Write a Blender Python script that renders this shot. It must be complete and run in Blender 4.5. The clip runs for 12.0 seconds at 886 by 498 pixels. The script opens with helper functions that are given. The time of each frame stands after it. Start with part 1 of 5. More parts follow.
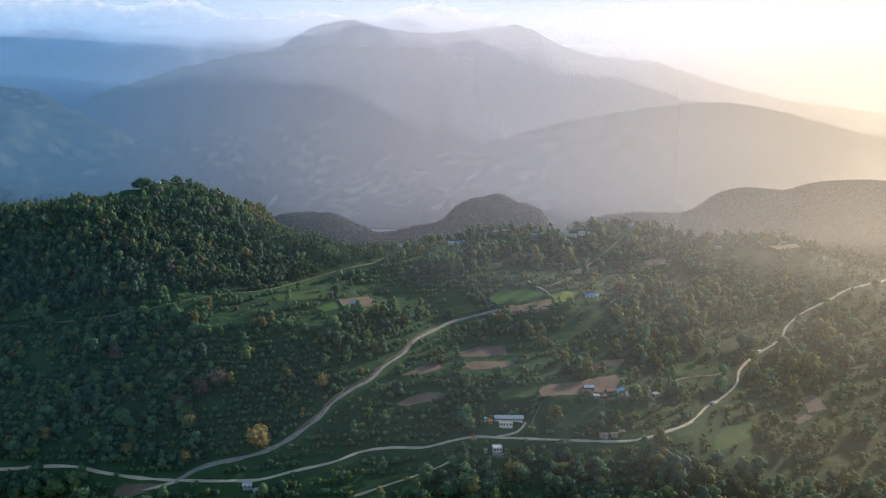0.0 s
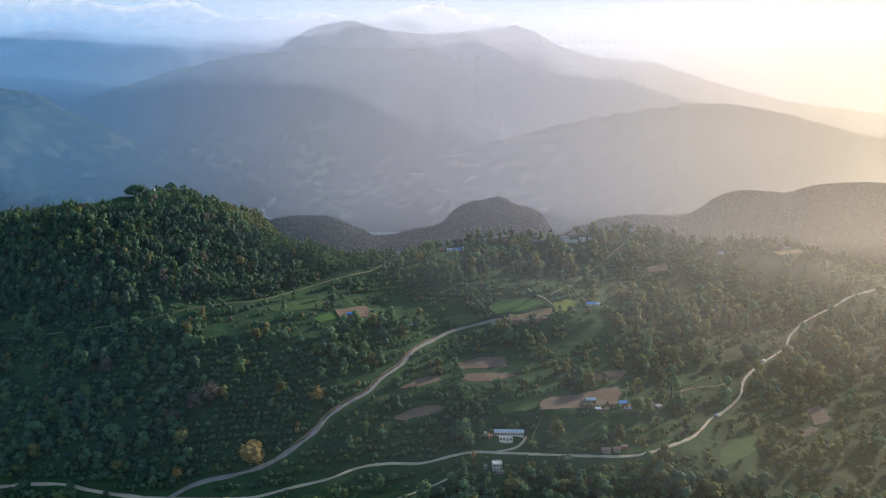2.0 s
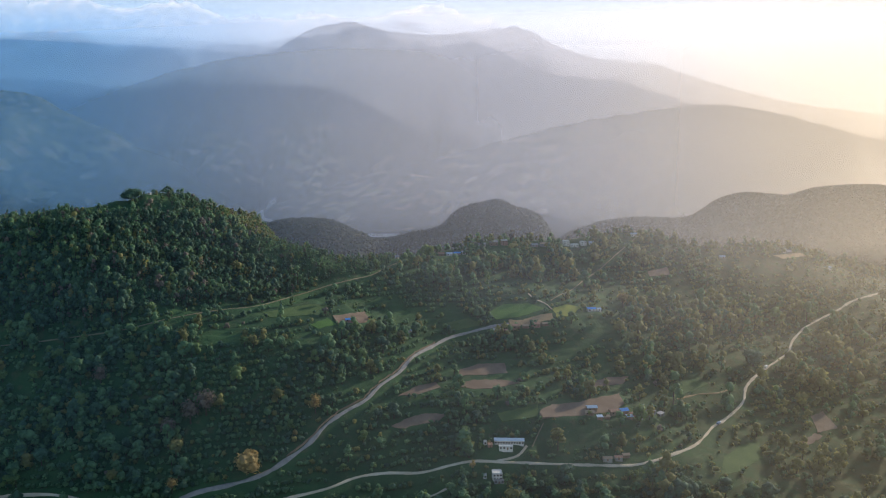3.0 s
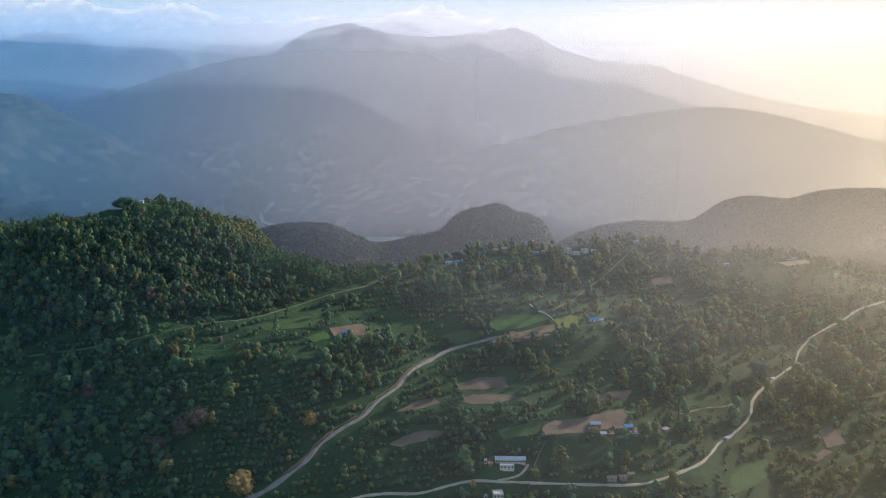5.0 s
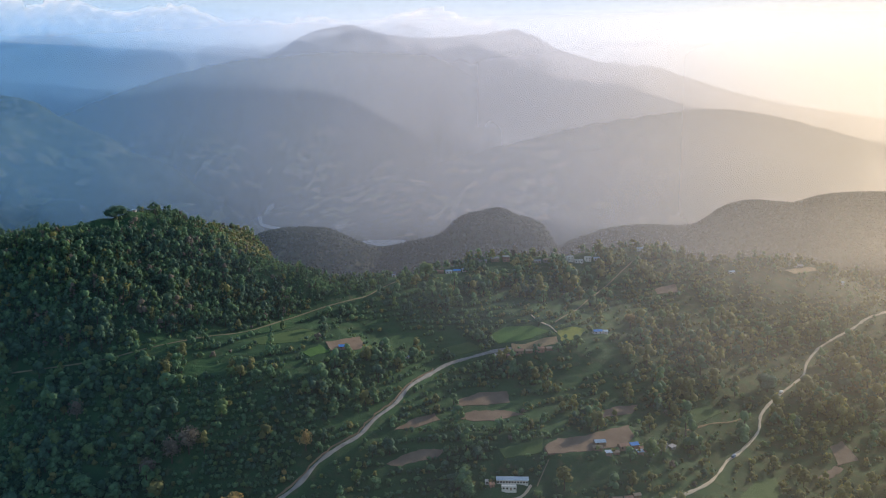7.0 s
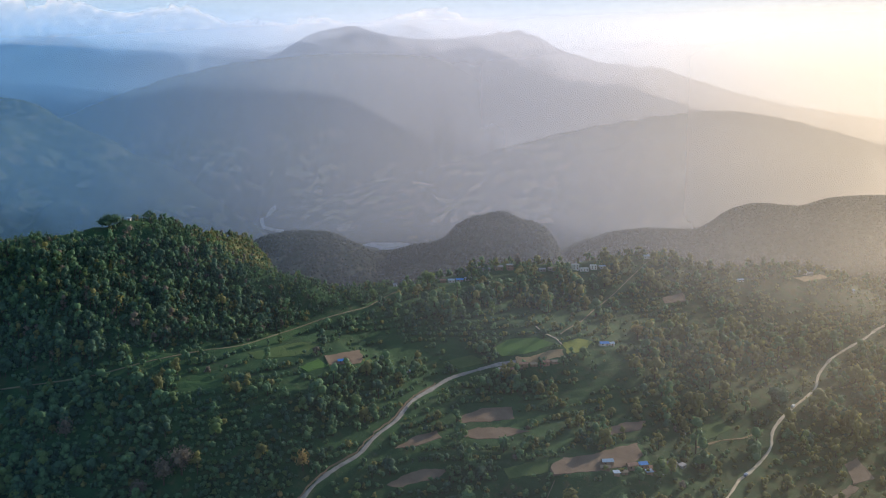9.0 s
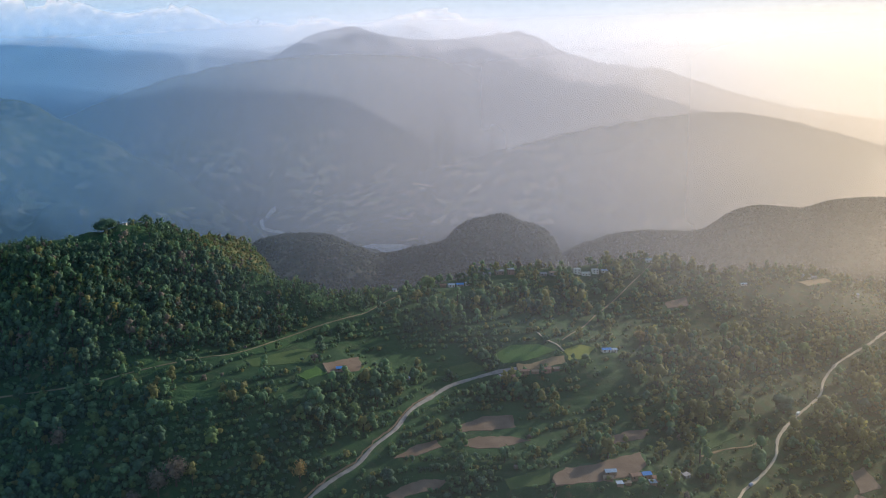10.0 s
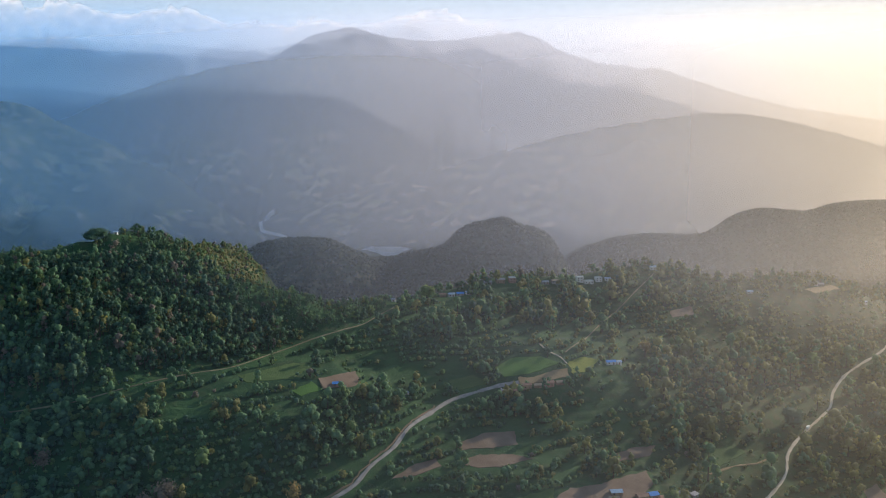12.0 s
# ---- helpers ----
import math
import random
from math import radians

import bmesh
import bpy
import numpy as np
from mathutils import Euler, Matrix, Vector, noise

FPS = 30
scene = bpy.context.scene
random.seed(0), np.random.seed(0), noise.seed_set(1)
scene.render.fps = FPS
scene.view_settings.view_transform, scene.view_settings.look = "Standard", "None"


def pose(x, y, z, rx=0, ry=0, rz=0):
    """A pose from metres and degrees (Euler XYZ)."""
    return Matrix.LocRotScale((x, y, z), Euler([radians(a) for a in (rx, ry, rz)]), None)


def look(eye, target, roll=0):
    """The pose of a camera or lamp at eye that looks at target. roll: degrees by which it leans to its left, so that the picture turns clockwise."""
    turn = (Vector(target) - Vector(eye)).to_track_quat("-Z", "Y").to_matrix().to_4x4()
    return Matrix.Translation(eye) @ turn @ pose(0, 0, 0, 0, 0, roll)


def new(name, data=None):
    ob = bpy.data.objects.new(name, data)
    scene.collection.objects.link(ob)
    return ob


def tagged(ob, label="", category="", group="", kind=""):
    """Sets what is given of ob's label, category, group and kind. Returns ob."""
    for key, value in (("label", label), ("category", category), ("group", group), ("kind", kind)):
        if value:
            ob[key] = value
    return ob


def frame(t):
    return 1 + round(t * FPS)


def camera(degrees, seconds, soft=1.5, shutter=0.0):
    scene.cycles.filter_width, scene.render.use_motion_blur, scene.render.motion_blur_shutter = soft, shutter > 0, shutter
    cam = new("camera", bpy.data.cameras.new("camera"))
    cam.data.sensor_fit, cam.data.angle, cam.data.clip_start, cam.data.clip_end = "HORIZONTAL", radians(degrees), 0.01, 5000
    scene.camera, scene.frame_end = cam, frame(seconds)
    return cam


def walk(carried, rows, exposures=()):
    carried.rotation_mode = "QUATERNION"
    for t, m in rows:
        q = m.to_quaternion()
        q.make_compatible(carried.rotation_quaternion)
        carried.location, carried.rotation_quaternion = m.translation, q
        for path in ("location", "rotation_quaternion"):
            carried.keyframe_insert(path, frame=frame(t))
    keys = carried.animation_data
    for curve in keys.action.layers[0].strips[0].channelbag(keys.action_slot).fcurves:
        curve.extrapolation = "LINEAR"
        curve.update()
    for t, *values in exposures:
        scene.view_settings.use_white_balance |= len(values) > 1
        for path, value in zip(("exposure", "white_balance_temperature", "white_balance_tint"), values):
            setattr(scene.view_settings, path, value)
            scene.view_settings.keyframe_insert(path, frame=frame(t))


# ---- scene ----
cam = camera(60.0, 12.0, soft=1.1)
ROWS = [
    (0, (0.00, 0.00, 340.00), (0.00, 495.13, 270.41), 0.00),
    (0.5, (0.19, 3.36, 341.42), (0.33, 498.51, 271.88), -0.01),
    (1, (0.38, 6.91, 342.85), (0.58, 502.04, 273.21), -0.02),
    (1.5, (0.57, 10.64, 344.30), (0.87, 505.77, 274.68), -0.02),
    (2, (0.75, 14.53, 345.77), (1.13, 509.68, 276.31), -0.02),
    (2.5, (0.93, 18.57, 347.24), (1.43, 513.75, 278.00), -0.02),
    (3, (1.11, 22.76, 348.73), (1.67, 517.96, 279.67), -0.03),
    (5, (1.77, 40.72, 354.75), (2.41, 536.02, 286.31), -0.05),
    (5.5, (1.93, 45.47, 356.27), (2.52, 540.77, 287.91), -0.06),
    (6, (2.08, 50.29, 357.79), (2.64, 545.61, 289.54), -0.07),
    (6.5, (2.23, 55.18, 359.31), (2.65, 550.52, 291.20), -0.08),
    (7, (2.37, 60.13, 360.82), (2.71, 555.50, 292.93), -0.08),
    (9, (2.88, 80.31, 366.84), (1.32, 575.72, 299.23), -0.07),
    (9.5, (3.00, 85.40, 368.32), (1.31, 580.82, 300.83), -0.06),
    (10, (3.11, 90.48, 369.79), (1.33, 585.91, 302.41), -0.07),
    (10.5, (3.22, 95.54, 371.25), (1.43, 590.98, 303.91), -0.08),
    (11, (3.32, 100.58, 372.69), (1.45, 596.02, 305.37), -0.10),
    (11.5, (3.41, 105.58, 374.12), (1.53, 601.03, 306.82), -0.13),
    (12, (3.50, 110.53, 375.53), (1.59, 606.00, 308.35), -0.13),
]
STOPS, KELVIN = 0.37, 5850.0
walk(cam, [(t, look(eye, target, roll)) for t, eye, target, roll in ROWS], exposures=((0.0, STOPS, KELVIN, 10.0), (12.0, STOPS - 0.12, KELVIN, 10.0)))

# ---- world, sun ----
SUN_AZ, SUN_EL = 46.0, 18.5          # degrees to the right of north (+y), above the horizon
sun_way = Vector((math.sin(radians(SUN_AZ)) * math.cos(radians(SUN_EL)), math.cos(radians(SUN_AZ)) * math.cos(radians(SUN_EL)), math.sin(radians(SUN_EL))))
sun_data = bpy.data.lights.new("sun", "SUN")
sun_data.energy, sun_data.angle, sun_data.color = 5.0, radians(1.5), (1.0, 0.80, 0.56)
sun = new("sun", sun_data)
sun.matrix_world = look(tuple(sun_way * 3000), (0, 0, 0))


class Nodes:
    """Short hand for node trees."""

    def __init__(self, tree):
        self.tree = tree
        tree.nodes.clear()

    def add(self, kind, inputs=(), **props):
        n = self.tree.nodes.new(kind)
        for k, v in props.items():
            setattr(n, k, v)
        for k, v in dict(inputs).items():
            if isinstance(v, bpy.types.NodeSocket):
                self.tree.links.new(v, n.inputs[k])
            else:
                n.inputs[k].default_value = v
        return n

    def math(self, op, a, b=0.0, c=0.0):
        return self.add("ShaderNodeMath", {0: a, 1: b, 2: c}, operation=op).outputs[0]

    def noise(self, vec, scale, detail=3.0, rough=0.55):
        return self.add("ShaderNodeTexNoise", {"Vector": vec, "Scale": scale, "Detail": detail, "Roughness": rough}).outputs["Fac"]

    def ramp(self, fac, lo, hi, a=0.0, b=1.0, smooth=True):
        n = self.add("ShaderNodeMapRange", {"Value": fac, "From Min": lo, "From Max": hi, "To Min": a, "To Max": b})
        n.interpolation_type = "SMOOTHSTEP" if smooth else "LINEAR"
        return n.outputs["Result"]

    def mix(self, fac, a, b, blend="MIX"):
        n = self.add("ShaderNodeMix", data_type="RGBA", blend_type=blend)
        for k, v in ((0, fac), (6, a), (7, b)):
            if isinstance(v, bpy.types.NodeSocket):
                self.tree.links.new(v, n.inputs[k])
            else:
                n.inputs[k].default_value = v if k == 0 or len(v) == 4 else (*v, 1.0)
        return n.outputs[2]


def make_world():
    w = bpy.data.worlds.new("sky")
    scene.world = w
    w.use_nodes = True
    n = Nodes(w.node_tree)
    way = n.add("ShaderNodeTexCoord").outputs["Generated"]
    sky = n.add("ShaderNodeTexSky", sky_type="NISHITA", sun_disc=False, sun_elevation=radians(SUN_EL), sun_rotation=radians(SUN_AZ), altitude=900, air_density=1.4, dust_density=2.5).outputs[0]
    xyz = n.add("ShaderNodeSeparateXYZ", {0: way}).outputs
    near_sun = n.add("ShaderNodeVectorMath", {0: way, 1: tuple(sun_way)}, operation="DOT_PRODUCT").outputs["Value"]
    base = n.mix(1.0, sky, (0.15, 0.15, 0.15), "MULTIPLY")
    # pale evening sky and the sun's glow behind thin cloud
    veil = n.math("MULTIPLY", n.ramp(near_sun, -0.6, 0.5), n.ramp(xyz[2], 0.45, 0.12))
    base = n.mix(n.math("MULTIPLY", veil, 0.97), base, (0.49, 0.56, 0.61))
    glow = n.math("POWER", n.ramp(near_sun, 0.76, 1.0), 1.5)
    base = n.mix(glow, base, (0.58, 0.60, 0.575))
    bg = n.add("ShaderNodeBackground", {"Color": base, "Strength": 1.0})
    out = n.add("ShaderNodeOutputWorld")
    w.node_tree.links.new(bg.outputs[0], out.inputs[0])


make_world()


# ---- materials ----
def material(name, build):
    m = bpy.data.materials.new(name)
    m.use_nodes = True
    n = Nodes(m.node_tree)
    pos = n.add("ShaderNodeNewGeometry").outputs["Position"]
    shader = build(n, pos)
    n.tree.links.new(shader, n.add("ShaderNodeOutputMaterial").inputs[0])
    return m


def principled(n, color, rough=0.8, bump=None, strength=0.4, distance=0.5, metal=0.0, spec=0.3):
    ins = {"Base Color": color if isinstance(color, bpy.types.NodeSocket) else (*color, 1.0), "Roughness": rough, "Metallic": metal, "Specular IOR Level": spec}
    if bump is not None:
        ins["Normal"] = n.add("ShaderNodeBump", {"Height": bump, "Strength": strength, "Distance": distance}).outputs[0]
    return n.add("ShaderNodeBsdfPrincipled", ins).outputs[0]


def leaf_material(name, dark, light, through_color, share=0.40):
    def build(n, pos):
        rnd = n.add("ShaderNodeNewGeometry").outputs["Random Per Island"]
        tree = n.noise(pos, 0.10, 1.0)
        fine = n.noise(pos, 1.1, 3.0, 0.65)
        f = n.math("ADD", n.math("MULTIPLY", rnd, 0.22), n.math("ADD", n.math("MULTIPLY", n.ramp(tree, 0.35, 0.65), 0.45), n.math("MULTIPLY", n.ramp(fine, 0.3, 0.7), 0.40)))
        col = n.mix(f, dark, light)
        d = principled(n, col, 0.7, fine, 0.9, 0.6, spec=0.15)
        tr = n.add("ShaderNodeBsdfTranslucent", {"Color": n.mix(f, [0.6 * v for v in through_color], through_color)}).outputs[0]
        return n.add("ShaderNodeMixShader", {0: share, 1: d, 2: tr}).outputs[0]
    return material(name, build)


LEAF = leaf_material("leaf_green", (0.034, 0.088, 0.052), (0.140, 0.255, 0.135), (0.20, 0.29, 0.09))
LEAF_DARK = leaf_material("leaf_dark", (0.026, 0.066, 0.050), (0.095, 0.180, 0.120), (0.12, 0.18, 0.08))
LEAF_OLIVE = leaf_material("leaf_olive", (0.066, 0.088, 0.036), (0.215, 0.215, 0.090), (0.36, 0.36, 0.11))
LEAF_BROWN = leaf_material("leaf_brown", (0.105, 0.096, 0.078), (0.215, 0.190, 0.155), (0.20, 0.17, 0.13))
LEAF_GOLD = leaf_material("leaf_gold", (0.21, 0.165, 0.070), (0.36, 0.285, 0.125), (0.44, 0.34, 0.13))
LEAF_BRIGHT = leaf_material("leaf_bright", (0.055, 0.110, 0.044), (0.150, 0.225, 0.095), (0.24, 0.33, 0.09))
LEAF_FAR = leaf_material("leaf_far_woods", (0.018, 0.032, 0.024), (0.036, 0.052, 0.034), (0.03, 0.04, 0.02), 0.2)
BARK = material("bark", lambda n, p: principled(n, n.mix(n.noise(p, 2.0), (0.035, 0.028, 0.022), (0.085, 0.068, 0.052)), 0.9, n.noise(p, 6.0), 0.6, 0.05))


def build_ground(n, pos):
    big = n.noise(pos, 0.018, 4.0)
    mid = n.noise(pos, 0.09, 4.0, 0.6)
    fine = n.noise(pos, 0.9, 4.0, 0.65)
    grass = n.mix(n.ramp(big, 0.35, 0.65), (0.017, 0.050, 0.024), (0.036, 0.082, 0.032))
    grass = n.mix(n.math("MULTIPLY", fine, 0.6), grass, (0.044, 0.086, 0.034))
    east = n.ramp(n.add("ShaderNodeSeparateXYZ", {0: pos}).outputs[0], 90.0, 330.0)
    dry = n.math("MULTIPLY", n.math("ADD", n.math("MULTIPLY", n.ramp(mid, 0.35, 0.6), 0.75), 0.25), east)
    grass = n.mix(dry, grass, n.mix(fine, (0.038, 0.052, 0.020), (0.066, 0.070, 0.029)))
    earth = n.mix(fine, (0.10, 0.065, 0.040), (0.18, 0.125, 0.080))
    normal = n.add("ShaderNodeNewGeometry").outputs["Normal"]
    steep = n.ramp(n.add("ShaderNodeSeparateXYZ", {0: normal}).outputs[2], 0.88, 0.72)
    bare = n.math("MULTIPLY", n.math("ADD", n.math("MULTIPLY", steep, 0.25), 0.12), n.ramp(mid, 0.50, 0.68))
    return principled(n, n.mix(bare, grass, earth), 0.95, n.math("ADD", fine, n.math("MULTIPLY", mid, 2.0)), 0.7, 1.0, spec=0.1)


GROUND = material("grassy_hillside", build_ground)
DRY_GRASS = material("dry_grass", lambda n, p: principled(n, n.mix(n.ramp(n.noise(p, 0.12, 5.0, 0.65), 0.3, 0.7), (0.050, 0.070, 0.030), (0.160, 0.148, 0.062)), 0.95, n.noise(p, 0.8, 4.0), 0.7, 0.8, spec=0.1))


def build_woods(n, pos):
    big = n.noise(pos, 0.004, 4.0)
    mid = n.noise(pos, 0.035, 4.0, 0.65)
    tops = n.add("ShaderNodeTexVoronoi", {"Vector": pos, "Scale": 0.11}).outputs["Distance"]
    col = n.mix(n.ramp(mid, 0.3, 0.7), (0.024, 0.037, 0.027), (0.043, 0.058, 0.037))
    open_land = n.math("MULTIPLY", n.ramp(big, 0.55, 0.68), n.ramp(mid, 0.45, 0.6))
    col = n.mix(open_land, col, (0.085, 0.085, 0.058))
    plots = n.add("ShaderNodeTexVoronoi", {"Vector": n.add("ShaderNodeMapping", {0: pos, 3: (0.014, 0.030, 0.03)}).outputs[0], "Scale": 1.0}).outputs["Color"]
    plot = n.add("ShaderNodeSeparateXYZ", {0: plots}).outputs
    place = n.add("ShaderNodeSeparateXYZ", {0: pos}).outputs
    low_land = n.math("MULTIPLY", n.ramp(place[2], 560.0, 150.0), n.ramp(place[1], 2150.0, 2400.0))
    farmed = n.math("MULTIPLY", n.math("MULTIPLY", n.ramp(plot[0], 0.72, 0.80), low_land), n.ramp(big, 0.42, 0.55))
    col = n.mix(farmed, col, n.mix(plot[1], (0.06, 0.085, 0.04), (0.14, 0.125, 0.09)))
    return principled(n, col, 0.95, n.math("SUBTRACT", mid, tops), 0.35, 4.0, spec=0.05)


WOODS = material("wooded_slope", build_woods)


def soil(name, a, b, rows_scale=0.5):
    def build(n, pos):
        big, fine = n.noise(pos, 0.06, 3.0), n.noise(pos, 1.5, 5.0, 0.7)
        rows = n.add("ShaderNodeTexWave", {"Vector": pos, "Scale": rows_scale, "Distortion": 2.0, "Detail": 2.0}).outputs["Fac"]
        f = n.math("ADD", n.math("MULTIPLY", n.ramp(big, 0.3, 0.7), 0.6), n.math("MULTIPLY", fine, 0.4))
        return principled(n, n.mix(f, a, b), 0.95, n.math("ADD", fine, n.math("MULTIPLY", rows, 0.7)), 0.6, 0.3, spec=0.1)
    return material(name, build)


SOIL = soil("ploughed_soil", (0.120, 0.088, 0.064), (0.215, 0.162, 0.116))
STUBBLE = soil("stubble", (0.21, 0.155, 0.085), (0.32, 0.24, 0.135))
CROP = soil("green_crop", (0.045, 0.100, 0.026), (0.085, 0.165, 0.040))
CROP_DULL = soil("dull_crop", (0.045, 0.085, 0.028), (0.085, 0.125, 0.045))
CROP_YELLOW = soil("yellow_crop", (0.13, 0.155, 0.030), (0.22, 0.24, 0.055))


def build_road(n, pos):
    big, fine = n.noise(pos, 0.15, 4.0), n.noise(pos, 2.5, 5.0, 0.7)
    return principled(n, n.mix(n.math("ADD", n.math("MULTIPLY", n.ramp(big, 0.3, 0.7), 0.6), n.math("MULTIPLY", fine, 0.4)), (0.15, 0.142, 0.136), (0.29, 0.272, 0.25)), 0.9, fine, 0.5, 0.1, spec=0.2)


GRAVEL = material("gravel_road", build_road)
FOOTPATH = soil("trodden_path", (0.13, 0.115, 0.070), (0.24, 0.205, 0.135))
DIRT = soil("dirt_track", (0.36, 0.30, 0.215), (0.54, 0.465, 0.35))
BANK = soil("red_earth_bank", (0.10, 0.085, 0.055), (0.20, 0.145, 0.105))


def build_water(n, pos):
    return principled(n, n.mix(n.noise(pos, 0.01), (0.20, 0.22, 0.23), (0.30, 0.31, 0.31)), 0.45, n.noise(pos, 0.2), 0.2, 0.3, spec=0.5)


WATER = material("river_water", build_water)
SAND = soil("river_sand", (0.30, 0.28, 0.25), (0.42, 0.40, 0.36), 0.02)


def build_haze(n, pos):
    """Thin haze sheet: lets most light through and scatters some of it; sunlight tint painted in, bluer away from the
    sun.
    """
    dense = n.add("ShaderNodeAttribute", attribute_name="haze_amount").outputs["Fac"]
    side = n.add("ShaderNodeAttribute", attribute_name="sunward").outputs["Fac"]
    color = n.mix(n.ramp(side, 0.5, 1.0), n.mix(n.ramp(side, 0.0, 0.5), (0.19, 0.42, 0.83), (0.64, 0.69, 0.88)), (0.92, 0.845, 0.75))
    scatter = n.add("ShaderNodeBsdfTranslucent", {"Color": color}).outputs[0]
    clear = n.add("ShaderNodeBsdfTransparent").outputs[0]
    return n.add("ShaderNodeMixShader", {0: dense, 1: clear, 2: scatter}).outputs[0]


HAZE_AIR = material("haze", build_haze)


def build_cloud(n, pos):
    """Thin evening cloud, lit through from behind; rim light is painted in the colour."""
    dense = n.add("ShaderNodeAttribute", attribute_name="haze_amount").outputs["Fac"]
    scatter = n.add("ShaderNodeBsdfTranslucent", {"Color": n.mix(n.add("ShaderNodeAttribute", attribute_name="rim_light").outputs["Fac"], (0.42, 0.48, 0.59), (0.92, 0.85, 0.79))}).outputs[0]
    clear = n.add("ShaderNodeBsdfTransparent").outputs[0]
    return n.add("ShaderNodeMixShader", {0: dense, 1: clear, 2: scatter}).outputs[0]


CLOUD = material("cloud", build_cloud)


# ---- the lie of the land ----
# gentle slope plus landforms: name, centre x, centre y, radius x, radius y, height
SLOPE = (155.3, -47.9, 134.5, -21.7, -40.5, 15.5)
LANDFORMS = [
    ("hill", -300, 800, 120, 110, 34.9),
    ("hill_shoulder", -200, 800, 110, 90, 41.3),
    ("west_ridge", -450, 760, 150, 130, 56.9),
    ("spur", -251, 980, 80, 90, -69.8),
    ("saddle_knoll", -60, 830, 80, 70, 11.7),
    ("ridge_village", 60, 930, 110, 80, 11.7),
    ("ridge_east", 230, 1010, 120, 90, 17.1),
    ("east_shelf", 480, 1090, 150, 110, 22.7),
    ("south_bowl", 330, 680, 130, 120, -6.7),
    ("mid_shelf", 100, 780, 120, 80, 24.2),
    ("school_shelf", 90, 610, 120, 60, 16.7),
    ("west_slope", -230, 610, 120, 90, 40.0),
    ("west_gully", -120, 640, 80, 80, 21.5),
    ("east_gully", 260, 620, 80, 80, -5.6),
    ("road_spur", 380, 880, 110, 110, -8.6),
    ("west_foot", -150, 500, 120, 80, -8.0),
    ("hill_face", -310, 690, 90, 60, 34.3),
    ("shelf_lip", -70, 690, 60, 45, 16.7),
    ("west_shelf", -420, 600, 100, 80, 30.5),
    ("spur_back", -265, 950, 60, 100, 59.3),
    ("east_drop", -190, 900, 45, 80, -15.2),
    ("hill_top", -305, 790, 45, 50, 13.6),
    ("hill_brow", -300, 772, 60, 30, -4.0),
    ("hill_back", -265, 890, 45, 55, -19.7),
    ("spur_ridge", -246, 965, 34, 45, 11.0),
    ("flank_foot", -158, 850, 40, 45, -22.0),
    ("near_lip", -130, 783, 45, 25, 10.9),
    ("west_brow", -380, 770, 60, 40, 3.9),
    ("hill_crown", -290, 815, 50, 35, -1.6),
]
CREST_X = [-600, -367, -325, -300, -272, -246, -222, -200, -180, -163, -110, -78, -47, 11, 76, 149, 272, 370, 487, 700, 900]
CREST_Y = [778, 778, 782, 790, 940, 1000, 985, 870, 820, 792, 792, 830, 855, 910, 962, 975, 1060, 1055, 1118, 1240, 1330]
# far hills: centre x, centre y, radius x, radius y, top
FAR_HILLS = [
    (93, 1812, 120, 190, 203), (180, 1830, 115, 190, 192), (60, 1812, 260, 300, 150), (-309, 1737, 200, 190, 180), (-200, 1850, 220, 200, 118), (536, 2000, 300, 220, 159),
    (783, 1950, 190, 240, 222), (1040, 1950, 260, 260, 246), (1330, 1980, 260, 260, 232), (-760, 1800, 300, 260, 120),
]
# mountain ranges: depth, front slope, and the crest as x and height
RANGES = [
    (4830, 1.6, [-4600, -3352, -2671, -2467, -2163, -1655, -1012, -300, 800], [980, 1003, 1016, 1016, 1003, 976, 920, 837, 500]),
    (4480, 1.5, [-2400, -1543, -1096, -937, -858, -794, -699, -589, -520, -448, -276, -89, 99, 287, 418, 522, 664, 790, 917, 979, 1075, 1184, 1296, 1487, 1743, 1935, 2471, 3208, 4600],
     [400, 710, 815, 870, 907, 956, 992, 1010, 1029, 1004, 962, 946, 955, 980, 998, 961, 879, 845, 808, 820, 790, 799, 759, 697, 629, 579, 507, 460, 420]),
    (4000, 1.3, [-2900, -2065, -1658, -1371, -1088, -862, -638, -386, -135, 5, 89, 174, 315, 486, 743, 1300], [60, 451, 613, 701, 767, 794, 813, 818, 807, 780, 736, 678, 573, 479, 367, 60]),
    (3250, 0.55, [-1000, -715, -527, -341, -110, 74, 257, 485, 712, 939, 1143, 1349, 1580, 1784, 2091, 4600], [-40, 81, 144, 204, 259, 305, 355, 414, 457, 490, 504, 477, 418, 364, 330, 300]),
    (2950, 0.62, [-4600, -2230, -1868, -1623, -1541, -1481, -1422, -1320, -1219, -1160, -1036, -965, -915, -813, -710, -607], [760, 654, 573, 539, 533, 504, 459, 422, 377, 332, 293, 249, 199, 136, 67, -8]),
]
WAVES = np.random.RandomState(4).uniform(0, 1, (40, 4))


def ripple(x, y, size, seed=0, octaves=4):
    """Soft uneven relief, about -1 to 1, whose largest swells are size metres long."""
    out, amp, total = 0.0 * x, 1.0, 0.0
    for k in range(octaves):
        for j in range(3):
            a, b, p, q = WAVES[(seed * 7 + k * 3 + j) % 40]
            ang, s = 6.283 * a, 6.283 * 2 ** k / size * (0.75 + 0.5 * b)
            wx, wy = math.cos(ang) * s, math.sin(ang) * s
            out = out + amp * np.sin(wx * x + wy * y + 6.283 * p + 1.3 * np.sin((wy * x - wx * y) * 0.7 + 6.283 * q))
        total += amp * 1.8
        amp *= 0.55
    return out / total


